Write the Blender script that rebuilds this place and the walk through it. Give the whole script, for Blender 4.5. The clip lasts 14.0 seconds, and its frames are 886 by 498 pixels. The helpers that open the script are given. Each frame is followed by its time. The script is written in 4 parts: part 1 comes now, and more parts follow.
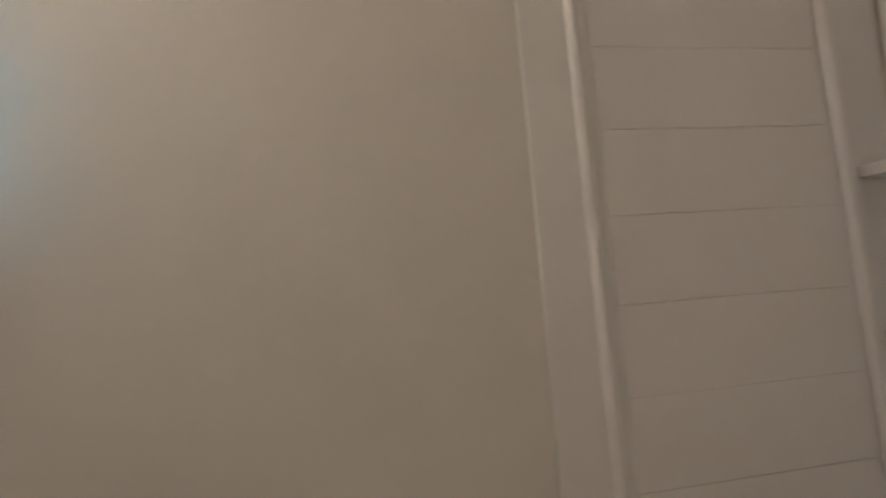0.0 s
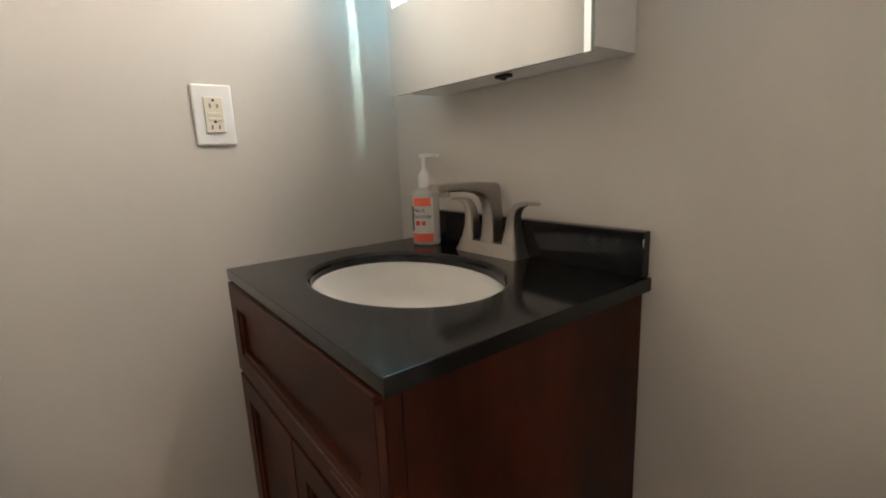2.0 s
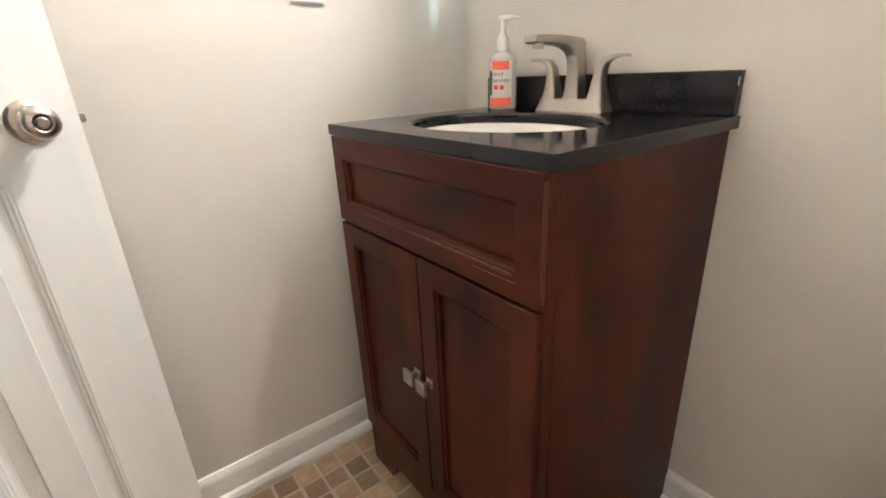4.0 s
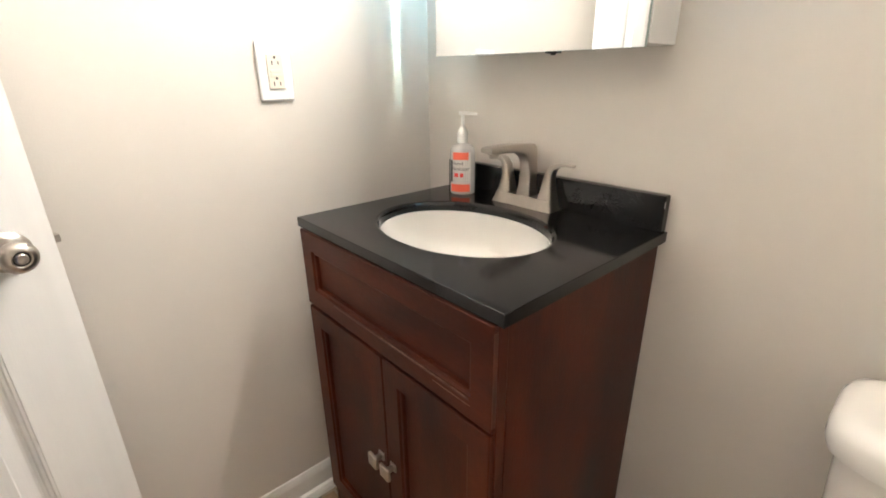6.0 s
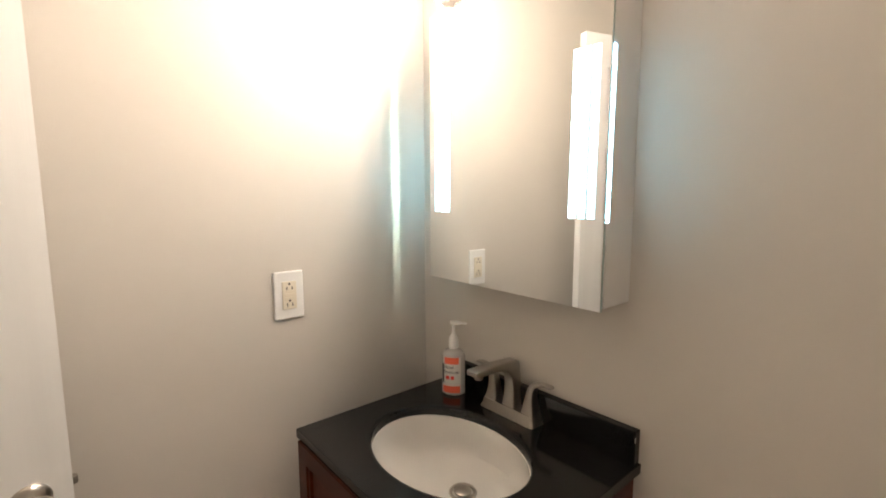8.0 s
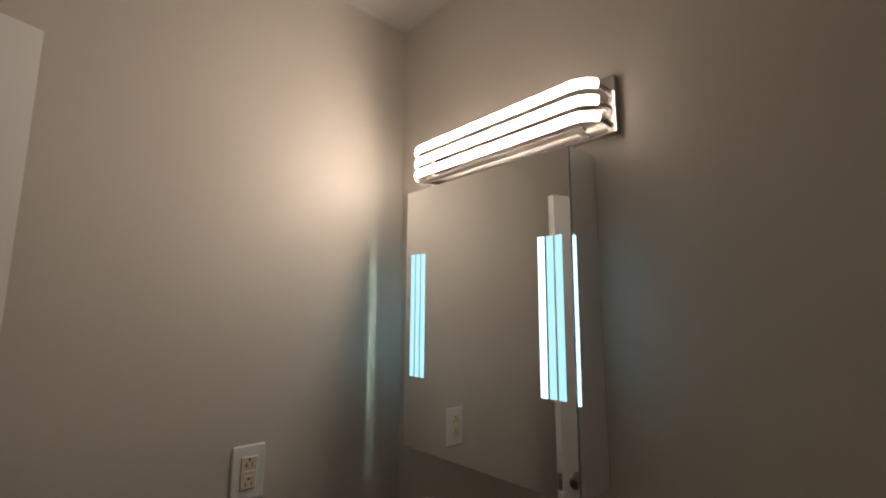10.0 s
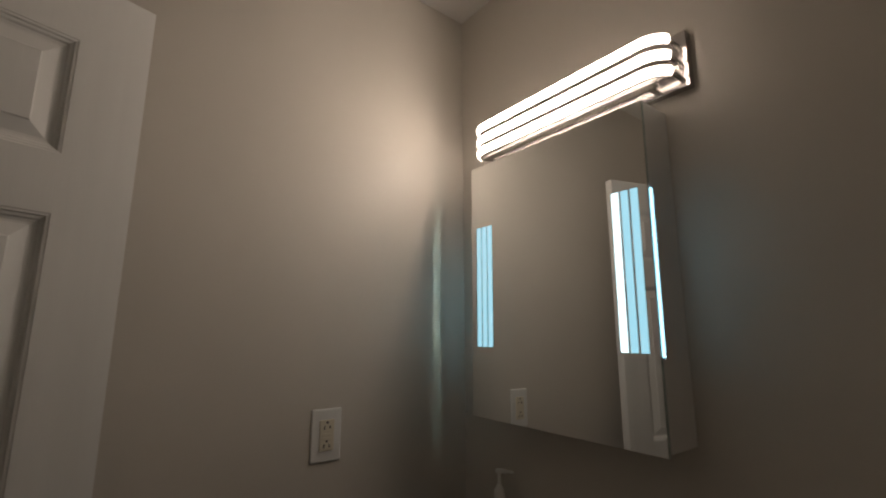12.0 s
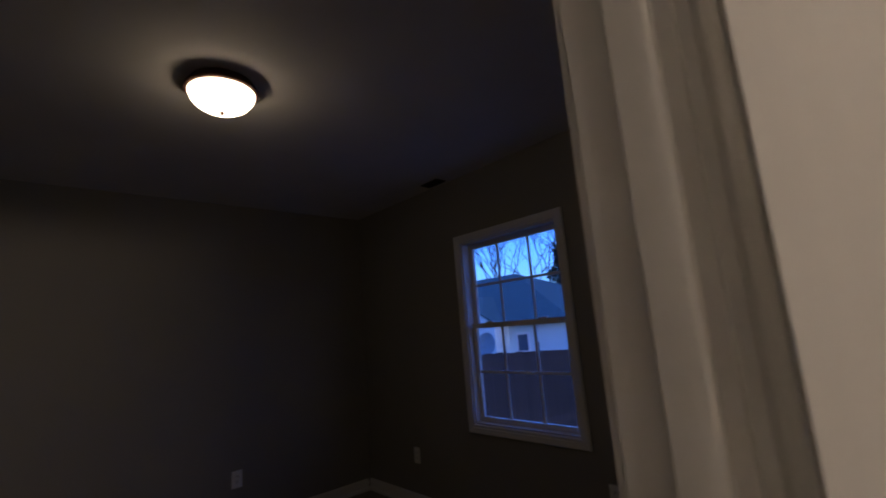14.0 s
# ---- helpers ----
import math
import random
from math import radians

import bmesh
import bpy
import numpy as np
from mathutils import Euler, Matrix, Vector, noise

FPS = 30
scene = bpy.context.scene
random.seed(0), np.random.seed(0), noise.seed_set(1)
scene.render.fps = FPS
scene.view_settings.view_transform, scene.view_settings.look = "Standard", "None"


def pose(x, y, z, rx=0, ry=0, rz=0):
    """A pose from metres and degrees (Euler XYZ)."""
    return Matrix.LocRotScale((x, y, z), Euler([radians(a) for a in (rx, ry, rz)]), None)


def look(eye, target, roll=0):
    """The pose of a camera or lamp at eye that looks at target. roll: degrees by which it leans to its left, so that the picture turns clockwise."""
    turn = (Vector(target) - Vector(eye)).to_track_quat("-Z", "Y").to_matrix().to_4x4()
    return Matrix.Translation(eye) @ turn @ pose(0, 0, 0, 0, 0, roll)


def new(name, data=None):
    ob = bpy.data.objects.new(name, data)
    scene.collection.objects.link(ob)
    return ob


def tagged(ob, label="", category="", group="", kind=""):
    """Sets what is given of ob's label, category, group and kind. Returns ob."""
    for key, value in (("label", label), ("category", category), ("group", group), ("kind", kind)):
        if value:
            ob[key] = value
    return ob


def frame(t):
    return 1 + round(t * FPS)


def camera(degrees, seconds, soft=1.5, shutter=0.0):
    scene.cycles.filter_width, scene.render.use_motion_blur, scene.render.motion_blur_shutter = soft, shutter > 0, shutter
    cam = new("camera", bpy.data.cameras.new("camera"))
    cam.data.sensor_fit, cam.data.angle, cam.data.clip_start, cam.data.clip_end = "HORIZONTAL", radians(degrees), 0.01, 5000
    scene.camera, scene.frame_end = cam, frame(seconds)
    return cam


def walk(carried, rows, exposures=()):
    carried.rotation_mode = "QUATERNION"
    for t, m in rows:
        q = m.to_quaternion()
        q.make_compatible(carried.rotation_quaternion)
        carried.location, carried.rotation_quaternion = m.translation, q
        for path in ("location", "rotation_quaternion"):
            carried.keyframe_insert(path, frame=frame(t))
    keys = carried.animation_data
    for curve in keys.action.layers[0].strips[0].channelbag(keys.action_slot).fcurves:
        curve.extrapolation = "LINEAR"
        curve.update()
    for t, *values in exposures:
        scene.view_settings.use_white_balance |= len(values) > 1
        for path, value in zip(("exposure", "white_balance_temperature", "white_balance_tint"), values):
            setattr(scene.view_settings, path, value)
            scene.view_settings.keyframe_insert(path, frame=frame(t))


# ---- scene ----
cam = camera(89.0, 14.0, 1.8, 0.12)
PATH = [
    (0, (1.262, -0.719, 1.226), (1.574, 1.248, 1.405), -4.3),
    (0.1, (1.194, -0.686, 1.246), (1.265, 1.309, 1.362), -4.9),
    (0.2, (1.175, -0.68, 1.223), (0.908, 1.295, 1.385), -4.9),
    (0.4, (1.054, -0.724, 1.223), (0.616, 1.225, 1.316), -4.0),
    (0.5, (1.023, -0.717, 1.221), (0.484, 1.208, 1.269), -3.7),
    (1, (0.981, -0.655, 1.183), (0.036, 1.097, 0.991), -4.4),
    (1.5, (0.995, -0.579, 1.114), (-0.391, 0.838, 0.843), -3.2),
    (2, (0.997, -0.629, 1.091), (-0.562, 0.558, 0.692), -2.5),
    (2.5, (0.976, -0.764, 1.033), (-0.618, 0.344, 0.55), -2.4),
    (3, (0.966, -0.846, 0.962), (-0.612, 0.238, 0.384), -2.4),
    (3.2, (0.967, -0.859, 0.935), (-0.581, 0.247, 0.319), -2.5),
    (5.3, (0.998, -0.789, 1.102), (-0.452, 0.33, 0.298), -1.9),
    (5.5, (0.977, -0.824, 1.092), (-0.428, 0.406, 0.375), -0.9),
    (6, (0.986, -0.831, 1.176), (-0.411, 0.41, 0.463), -0.7),
    (6.5, (1.003, -0.838, 1.239), (-0.422, 0.417, 0.612), -0.7),
    (7, (1.014, -0.851, 1.304), (-0.425, 0.43, 0.766), -0.5),
    (7.5, (1.033, -0.841, 1.367), (-0.44, 0.447, 0.955), -0.2),
    (8, (1.048, -0.829, 1.426), (-0.459, 0.465, 1.189), -0.2),
    (8.5, (1.037, -0.823, 1.515), (-0.454, 0.505, 1.389), -0.2),
    (9, (1.042, -0.815, 1.55), (-0.445, 0.521, 1.603), -0.1),
    (9.2, (1.047, -0.816, 1.56), (-0.438, 0.518, 1.682), -0.1),
    (11.3, (1.096, -0.824, 1.425), (-0.322, 0.529, 1.825), 0.0),
    (11.5, (1.088, -0.82, 1.415), (-0.33, 0.53, 1.824), -0.0),
    (12, (1.03, -0.871, 1.415), (-0.529, 0.326, 1.788), 0.0),
    (12.5, (0.915, -0.991, 1.412), (-0.927, -0.285, 1.744), -0.5),
    (12.8, (0.825, -1.069, 1.399), (-1.114, -0.74, 1.764), -1.8),
    (13, (0.765, -1.099, 1.392), (-1.199, -1.064, 1.771), -2.5),
    (13.1, (0.74, -1.108, 1.413), (-1.234, -1.231, 1.711), -2.5),
    (13.4, (0.647, -1.134, 1.409), (-1.213, -1.798, 1.729), -3.0),
    (13.5, (0.627, -1.155, 1.407), (-1.169, -1.975, 1.723), -3.8),
    (13.7, (0.593, -1.205, 1.392), (-1.047, -2.302, 1.721), -3.3),
    (14, (0.536, -1.320, 1.363), (-0.798, -2.771, 1.708), -4.6),
]
walk(cam, [(t, look(eye, target, roll)) for t, eye, target, roll in PATH], [(0, 2.22, 6200, 9), (0.5, 2.15, 6100, 10), (1.5, 2.35, 5950, 8), (2.2, 2.68, 6100, 6), (2.5, 2.85, 6100, 6), (3.0, 3.6, 5750, 5), (5.5, 4.05, 5750, 5), (6.5, 3.55, 6100, 7), (7.5, 3.0, 6500, 9), (8.2, 2.38, 6700, 10), (9.0, 1.25, 6800, 11), (11.3, -0.15, 6650, 10), (12.5, -0.1, 6700, 10), (13.0, 0.1, 6900, 12), (13.5, 0.42, 6950, 14), (14, 1.6, 7050, 14)])

# ---- light ----
world = bpy.data.worlds.new("dusk_sky")
scene.world = world
world.use_nodes = True
wn = world.node_tree.nodes
sky = wn.new("ShaderNodeTexSky")
sky.sky_type = "NISHITA"
sky.sun_disc = False
sky.sun_elevation = radians(3.5)
sky.sun_rotation = radians(20)
sky.ozone_density = 4.5
dusk = wn.new("ShaderNodeMixRGB")
dusk.blend_type, dusk.inputs[0].default_value, dusk.inputs[2].default_value = "MULTIPLY", 1.0, (0.40, 0.55, 1.20, 1)
world.node_tree.links.new(sky.outputs[0], dusk.inputs[1])
world.node_tree.links.new(dusk.outputs[0], wn["Background"].inputs[0])
wn["Background"].inputs[1].default_value = 0.40
sun = new("sun", bpy.data.lights.new("sun", "SUN"))
sun.data.energy, sun.data.angle, sun.data.color = 0.01, radians(20), (1.0, 0.85, 0.75)
sun.matrix_world = look((0, 0, 10), (3, -8, 9.4))

TUBE_LIGHT = 26.5
STRIP_LIGHT = 0.95
EDGE_LIGHT = 2.9
DOME_LIGHT = 1.9
# the narrow beam that leaves the bevelled mirror edge and streaks the wall beside it
for dy in (-0.094, -0.108):
    for tall, share in ((0.30, 0.0009), (0.48, 0.0011), (0.66, 0.0012), (0.86, 0.0012)):
        beam = new("mirror_edge_light", bpy.data.lights.new("mirror_edge_light", "AREA"))
        beam.data.shape, beam.data.size, beam.data.size_y = "RECTANGLE", 0.0015, tall
        beam.data.spread, beam.data.energy, beam.data.color = radians(5.5), share, (0.72, 1.0, 0.88)
        beam.matrix_world = look((0.1475, dy, 1.53), (0.0, dy, 1.53))


# ---- materials ----
def links(m):
    return m.node_tree.nodes, m.node_tree.links


def mat(name, color, rough=0.5, metal=0.0, spread=0.06, scale=6.0, grain=0.0, grain_scale=200.0, stretch=(1, 1, 1), coat=0.0, spec=0.5, tint=None, pieces=0.0):
    """Procedural surface: base colour with large stains and fine grain, bump, uneven gloss."""
    m = bpy.data.materials.new(name)
    m.use_nodes = True
    n, l = links(m)
    b = n["Principled BSDF"]
    tc = n.new("ShaderNodeTexCoord")
    mp = n.new("ShaderNodeMapping")
    mp.inputs["Scale"].default_value = stretch
    l.new(tc.outputs["Object"], mp.inputs[0])
    big = n.new("ShaderNodeTexNoise")
    big.inputs["Scale"].default_value, big.inputs["Detail"].default_value = scale, 5
    l.new(mp.outputs[0], big.inputs[0])
    fine = n.new("ShaderNodeTexNoise")
    fine.inputs["Scale"].default_value, fine.inputs["Detail"].default_value = grain_scale, 3
    l.new(mp.outputs[0], fine.inputs[0])
    ramp = n.new("ShaderNodeValToRGB")
    other = tint or tuple(max(0, c * (1 - 3 * spread)) for c in color)
    ramp.color_ramp.elements[0].position, ramp.color_ramp.elements[1].position = 0.3, 0.7
    ramp.color_ramp.elements[0].color, ramp.color_ramp.elements[1].color = (*other, 1), (*color, 1)
    l.new(big.outputs[0], ramp.inputs[0])
    mix = n.new("ShaderNodeMixRGB")
    mix.blend_type = "OVERLAY"
    mix.inputs[0].default_value = spread
    l.new(ramp.outputs[0], mix.inputs[1])
    l.new(fine.outputs[0], mix.inputs[2])
    out = mix.outputs[0]
    if pieces:
        info = n.new("ShaderNodeObjectInfo")
        hsv = n.new("ShaderNodeHueSaturation")
        mr = n.new("ShaderNodeMapRange")
        mr.inputs[3].default_value, mr.inputs[4].default_value = 1 - pieces, 1 + pieces
        l.new(info.outputs["Random"], mr.inputs[0])
        l.new(mr.outputs[0], hsv.inputs["Value"])
        l.new(out, hsv.inputs["Color"])
        out = hsv.outputs[0]
    l.new(out, b.inputs["Base Color"])
    rr = n.new("ShaderNodeMapRange")
    rr.inputs[3].default_value, rr.inputs[4].default_value = max(0.02, rough - 0.06), min(1, rough + 0.06)
    l.new(big.outputs[0], rr.inputs[0])
    l.new(rr.outputs[0], b.inputs["Roughness"])
    b.inputs["Metallic"].default_value = metal
    b.inputs["Specular IOR Level"].default_value = spec
    b.inputs["Coat Weight"].default_value = coat
    if grain:
        bump = n.new("ShaderNodeBump")
        bump.inputs["Strength"].default_value = grain
        bump.inputs["Distance"].default_value = 0.002
        l.new(fine.outputs[0], bump.inputs["Height"])
        l.new(bump.outputs[0], b.inputs["Normal"])
    return m


def glow(name, color, strength):
    m = bpy.data.materials.new(name)
    m.use_nodes = True
    b = m.node_tree.nodes["Principled BSDF"]
    b.inputs["Base Color"].default_value = (0.8, 0.8, 0.8, 1)
    b.inputs["Emission Color"].default_value = (*color, 1)
    b.inputs["Emission Strength"].default_value = strength
    return m


def glass(name, color, rough=0.0, ior=1.45):
    m = bpy.data.materials.new(name)
    m.use_nodes = True
    b = m.node_tree.nodes["Principled BSDF"]
    b.inputs["Base Color"].default_value = (*color, 1)
    b.inputs["Roughness"].default_value = rough
    b.inputs["Transmission Weight"].default_value = 1
    b.inputs["IOR"].default_value = ior
    return m


# darker copy of the wall colour, standing in for the bedroom's weak light
BEDROOM_WALL_DIMMED = mat("bedroom_wall_dimmed", (0.30, 0.285, 0.255), 0.6, spread=0.02, scale=2.5, grain=0.10, grain_scale=260)
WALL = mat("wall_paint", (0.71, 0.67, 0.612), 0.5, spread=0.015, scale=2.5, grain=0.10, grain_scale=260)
CEILING = mat("ceiling_paint", (0.74, 0.72, 0.69), 0.8, spread=0.02, scale=3, grain=0.2, grain_scale=180)
TRIM = mat("trim_paint", (0.80, 0.80, 0.78), 0.38, spread=0.015, scale=8, grain=0.06, grain_scale=90)
DOOR = mat("door_paint", (0.80, 0.80, 0.78), 0.42, spread=0.02, scale=5, grain=0.07, grain_scale=70, stretch=(6, 6, 0.35))
SURROUND = mat("acrylic", (0.78, 0.76, 0.73), 0.30, spread=0.006, scale=2, grain=0.04, grain_scale=40)
WOOD = mat("cherry_stain", (0.092, 0.0195, 0.0070), 0.38, spread=0.22, scale=6.5, grain=0.12, grain_scale=130, stretch=(1.8, 1.8, 0.55), tint=(0.021, 0.0044, 0.0025), spec=0.18)
WOOD_X = mat("cherry_stain_rail", (0.092, 0.0195, 0.0070), 0.38, spread=0.22, scale=6.5, grain=0.12, grain_scale=130, stretch=(0.55, 1.8, 1.8), tint=(0.021, 0.0044, 0.0025), spec=0.18)
RUBBED = mat("rubbed_stain", (0.105, 0.025, 0.010), 0.42, spread=0.25, scale=30, grain=0.1, grain_scale=80, tint=(0.06, 0.013, 0.006))
WORN = mat("worn_edge", (0.30, 0.17, 0.11), 0.45, spread=0.3, scale=60, grain=0.2, grain_scale=90, tint=(0.09, 0.025, 0.014))
STONE = mat("black_stone", (0.0074, 0.0070, 0.0071), 0.10, spread=0.2, scale=10, grain_scale=350, tint=(0.0108, 0.0102, 0.0102), spec=0.32)
PORCELAIN = mat("porcelain", (0.82, 0.80, 0.76), 0.12, spread=0.01, scale=4, coat=0.3)
NICKEL = mat("brushed_nickel", (0.50, 0.46, 0.41), 0.30, 1.0, spread=0.05, scale=20, grain=0.05, grain_scale=240)
CHANNEL = mat("satin_channel", (0.55, 0.51, 0.50), 0.30, 0.9, spread=0.02, scale=12)
CHROME = mat("chrome", (0.60, 0.58, 0.57), 0.16, 1.0, spread=0.02, scale=12)
BRASS = mat("aged_brass", (0.40, 0.29, 0.15), 0.42, 0.6, spread=0.25, scale=30, grain=0.05)
BRONZE = mat("oiled_bronze", (0.19, 0.088, 0.066), 0.4, 0.3, spread=0.2, scale=20)
MIRROR = mat("mirror_silver", (0.86, 0.88, 0.875), 0.02, 1.0, spread=0.0, scale=1)
MIRROR.node_tree.nodes["Principled BSDF"].inputs["Roughness"].default_value = 0.0
for link in list(MIRROR.node_tree.nodes["Principled BSDF"].inputs["Roughness"].links):
    MIRROR.node_tree.links.remove(link)
CABINET = mat("cabinet_lacquer", (0.86, 0.86, 0.85), 0.35, spread=0.015, scale=5)
GLASS_EDGE = mat("glass_edge", (0.38, 0.50, 0.48), 0.15, spread=0.05, scale=20)
PLASTIC = mat("white_plastic", (0.90, 0.90, 0.88), 0.32, spread=0.01, scale=10)
IVORY = mat("ivory_plastic", (0.85, 0.79, 0.66), 0.35, spread=0.02, scale=10)
DARK = mat("dark_slot", (0.02, 0.018, 0.016), 0.6, spread=0.1, scale=20)
TILE = mat("stone_tile", (0.46, 0.33, 0.21), 0.45, spread=0.12, scale=25, grain=0.15, grain_scale=160, tint=(0.34, 0.23, 0.14), pieces=0.40)
GROUT = mat("pale_grout", (0.60, 0.52, 0.40), 0.8, spread=0.08, scale=30, grain=0.3, grain_scale=300)
CARPET = mat("carpet", (0.30, 0.26, 0.21), 0.95, spread=0.1, scale=8, grain=0.6, grain_scale=400)
LABEL_ORANGE = mat("label_orange", (0.95, 0.17, 0.09), 0.4, spread=0.02)
LABEL_WHITE = mat("label_white", (0.75, 0.72, 0.68), 0.4, spread=0.02)
LABEL_DARK = mat("label_dark", (0.03, 0.03, 0.035), 0.4, spread=0.05)
LABEL_RED = mat("label_red", (0.80, 0.06, 0.05), 0.4, spread=0.02)
GEL = mat("clear_gel_bottle", (0.88, 0.86, 0.84), 0.12, spread=0.03, scale=30)
GEL.node_tree.nodes["Principled BSDF"].inputs["Transmission Weight"].default_value = 0.38
TUBE = glow("lamp_tube", (1.0, 0.83, 0.70), TUBE_LIGHT)
TUBE_END = glow("lamp_tube_end", (1.0, 0.83, 0.70), TUBE_LIGHT * 0.42)
STRIP = glow("led_strip", (0.36, 0.80, 1.0), STRIP_LIGHT)
STRIP_BRIGHT = glow("led_strip_bright", (0.62, 0.90, 1.0), STRIP_LIGHT * 2.3)
EDGE = glow("led_edge", (0.36, 0.78, 1.0), EDGE_LIGHT)
DOME = glow("lamp_dome", (1.0, 0.83, 0.62), DOME_LIGHT)
PANE = glass("window_pane", (0.95, 0.97, 1.0))
DISH = mat("dish_grey", (0.20, 0.28, 0.31), 0.5, spread=0.06)
HOUSE_GLASS = mat("house_glass", (0.06, 0.10, 0.14), 0.2, spread=0.05)
SIDING = mat("pale_siding", (0.66, 0.78, 0.76), 0.6, spread=0.04, scale=3)
SHINGLE = mat("roof_shingle", (0.075, 0.165, 0.150), 0.85, spread=0.15, scale=9, grain=0.5, grain_scale=60)
FENCE = mat("fence_wood", (0.062, 0.046, 0.040), 0.8, spread=0.2, scale=4, grain=0.3, grain_scale=60, stretch=(5, 5, 0.6), pieces=0.25)
NEEDLES = mat("evergreen_needles", (0.022, 0.035, 0.026), 0.9, spread=0.25, scale=6)
BARK = mat("bark", (0.05, 0.042, 0.038), 0.9, spread=0.2, scale=8, grain=0.5, grain_scale=60)
GRASS = mat("lawn", (0.05, 0.06, 0.03), 0.95, spread=0.2, scale=3, grain=0.5, grain_scale=80)


# ---- building helpers ----
def box(bm, lo, hi, bevel=0.0, m=None):
    """A box between two corners, its edges rounded by bevel."""
    lo, hi = Vector(lo), Vector(hi)
    made = bmesh.ops.create_cube(bm, size=1)["verts"]
    for v in made:
        v.co = Vector(lo[i] + (v.co[i] + 0.5) * (hi[i] - lo[i]) for i in range(3))
    if bevel:
        edges = list({e for v in made for e in v.link_edges})
        made = bmesh.ops.bevel(bm, geom=edges, offset=bevel, segments=2, profile=0.5, affect="EDGES")["verts"]
    if m is not None:
        bmesh.ops.transform(bm, matrix=m, verts=list({v for v in made}))
    return bm


def rod(bm, a, b, r1, r2=None, seg=16):
    a, b = Vector(a), Vector(b)
    m = Matrix.Translation((a + b) / 2) @ (b - a).to_track_quat("Z", "Y").to_matrix().to_4x4()
    bmesh.ops.create_cone(bm, cap_ends=True, segments=seg, radius1=r1, radius2=r1 if r2 is None else r2, depth=(b - a).length, matrix=m)
    return bm


def lathe(bm, profile, seg=32, m=Matrix(), sx=1.0, sy=1.0):
    """Turn a profile of (radius, height) round z."""
    rings = []
    for r, z in profile:
        rings.append([bm.verts.new(m @ Vector((sx * r * math.cos(a), sy * r * math.sin(a), z))) for a in (2 * math.pi * k / seg for k in range(seg))])
    for p, q in zip(rings, rings[1:]):
        for k in range(seg):
            bm.faces.new((p[k], p[(k + 1) % seg], q[(k + 1) % seg], q[k]))
    if profile[0][0] > 1e-6:
        bm.faces.new(rings[0][::-1])
    if profile[-1][0] > 1e-6:
        bm.faces.new(rings[-1])
    return bm


def sweep(bm, rings):
    """Skin a row of closed rings of points and cap the ends."""
    rows = [[bm.verts.new(p) for p in ring] for ring in rings]
    k = len(rows[0])
    for p, q in zip(rows, rows[1:]):
        for i in range(k):
            bm.faces.new((p[i], p[(i + 1) % k], q[(i + 1) % k], q[i]))
    bm.faces.new(rows[0][::-1])
    bm.faces.new(rows[-1])
    return bm


def finish(name, bm, material, smooth=False):
    bmesh.ops.remove_doubles(bm, verts=bm.verts, dist=1e-6)
    bmesh.ops.recalc_face_normals(bm, faces=bm.faces)
    me = bpy.data.meshes.new(name)
    bm.to_mesh(me)
    bm.free()
    me.materials.append(material)
    if smooth:
        me.polygons.foreach_set("use_smooth", [True] * len(me.polygons))
        me.set_sharp_from_angle(angle=radians(40))
    return me


def part(name, bm, material, parent, label="", smooth=False):
    ob = new(name, finish(name, bm, material, smooth))
    ob.parent = parent
    return tagged(ob, label)


def thing(name, label, category, group="", at=(0, 0, 0), kind=""):
    ob = new(name)
    ob.location = at
    return tagged(ob, label, category, group, kind)


def setting(name, bm, material, label, category, smooth=False):
    return tagged(new(name, finish(name, bm, material, smooth)), label, category, kind="structure")


def slab(name, lo, hi, material, label, category, bevel=0.0):
    return setting(name, box(bmesh.new(), lo, hi, bevel), material, label, category)


def B(*corners, bevel=0.0):
    """A bmesh of one or more boxes."""
    bm = bmesh.new()
    for lo, hi in corners:
        box(bm, lo, hi, bevel)
    return bm


# ---- structure ----
CEIL, T, FL = 2.44, 0.10, 0.05
SOUTH, BED = -1.40, -1.470
W, F, E2 = -1.72, -4.93, 2.30
WL = "warm grey-beige painted wall with soft sheen"
slab("wall_west", (-T, SOUTH, -0.1), (0, 0, CEIL), WALL, WL, "wall")
slab("wall_north", (-T, 0, -0.1), (E2 + T, T, CEIL), WALL, WL, "wall")
slab("wall_east", (E2, SOUTH, -0.1), (E2 + T, 0, CEIL), WALL, WL, "wall")
JL, JR, HEAD = 0.263, 0.835, 2.012
setting("wall_south", B(((W - T, BED, -0.1), (JL - 0.02, SOUTH, CEIL)), ((JR + 0.02, BED, -0.1), (E2 + T, SOUTH, CEIL)), ((JL - 0.02, BED, HEAD + 0.02), (JR + 0.02, SOUTH, CEIL))), WALL, "grey-beige painted wall with a doorway through it", "wall")
Y1, Y2, Z1, Z2 = -3.60, -2.77, 0.70, 1.96
# west and south bedroom walls take the darker colour to look dimly lit
setting("wall_bedroom_west", B(((W - T, F, -0.1), (W, Y1, CEIL)), ((W - T, Y2, -0.1), (W, BED, CEIL)), ((W - T, Y1, -0.1), (W, Y2, Z1)), ((W - T, Y1, Z2), (W, Y2, CEIL))), BEDROOM_WALL_DIMMED, "grey-beige bedroom wall round the window, room dimness put into its colour", "wall")
slab("wall_bedroom_south", (W - T, F - T, -0.1), (E2 + T, F, CEIL), BEDROOM_WALL_DIMMED, "grey-beige bedroom wall, room dimness put into its colour", "wall")
slab("wall_bedroom_east", (E2 + T, F - T, -0.1), (E2 + 2 * T, T, CEIL), WALL, "plain grey-beige bedroom wall", "wall")
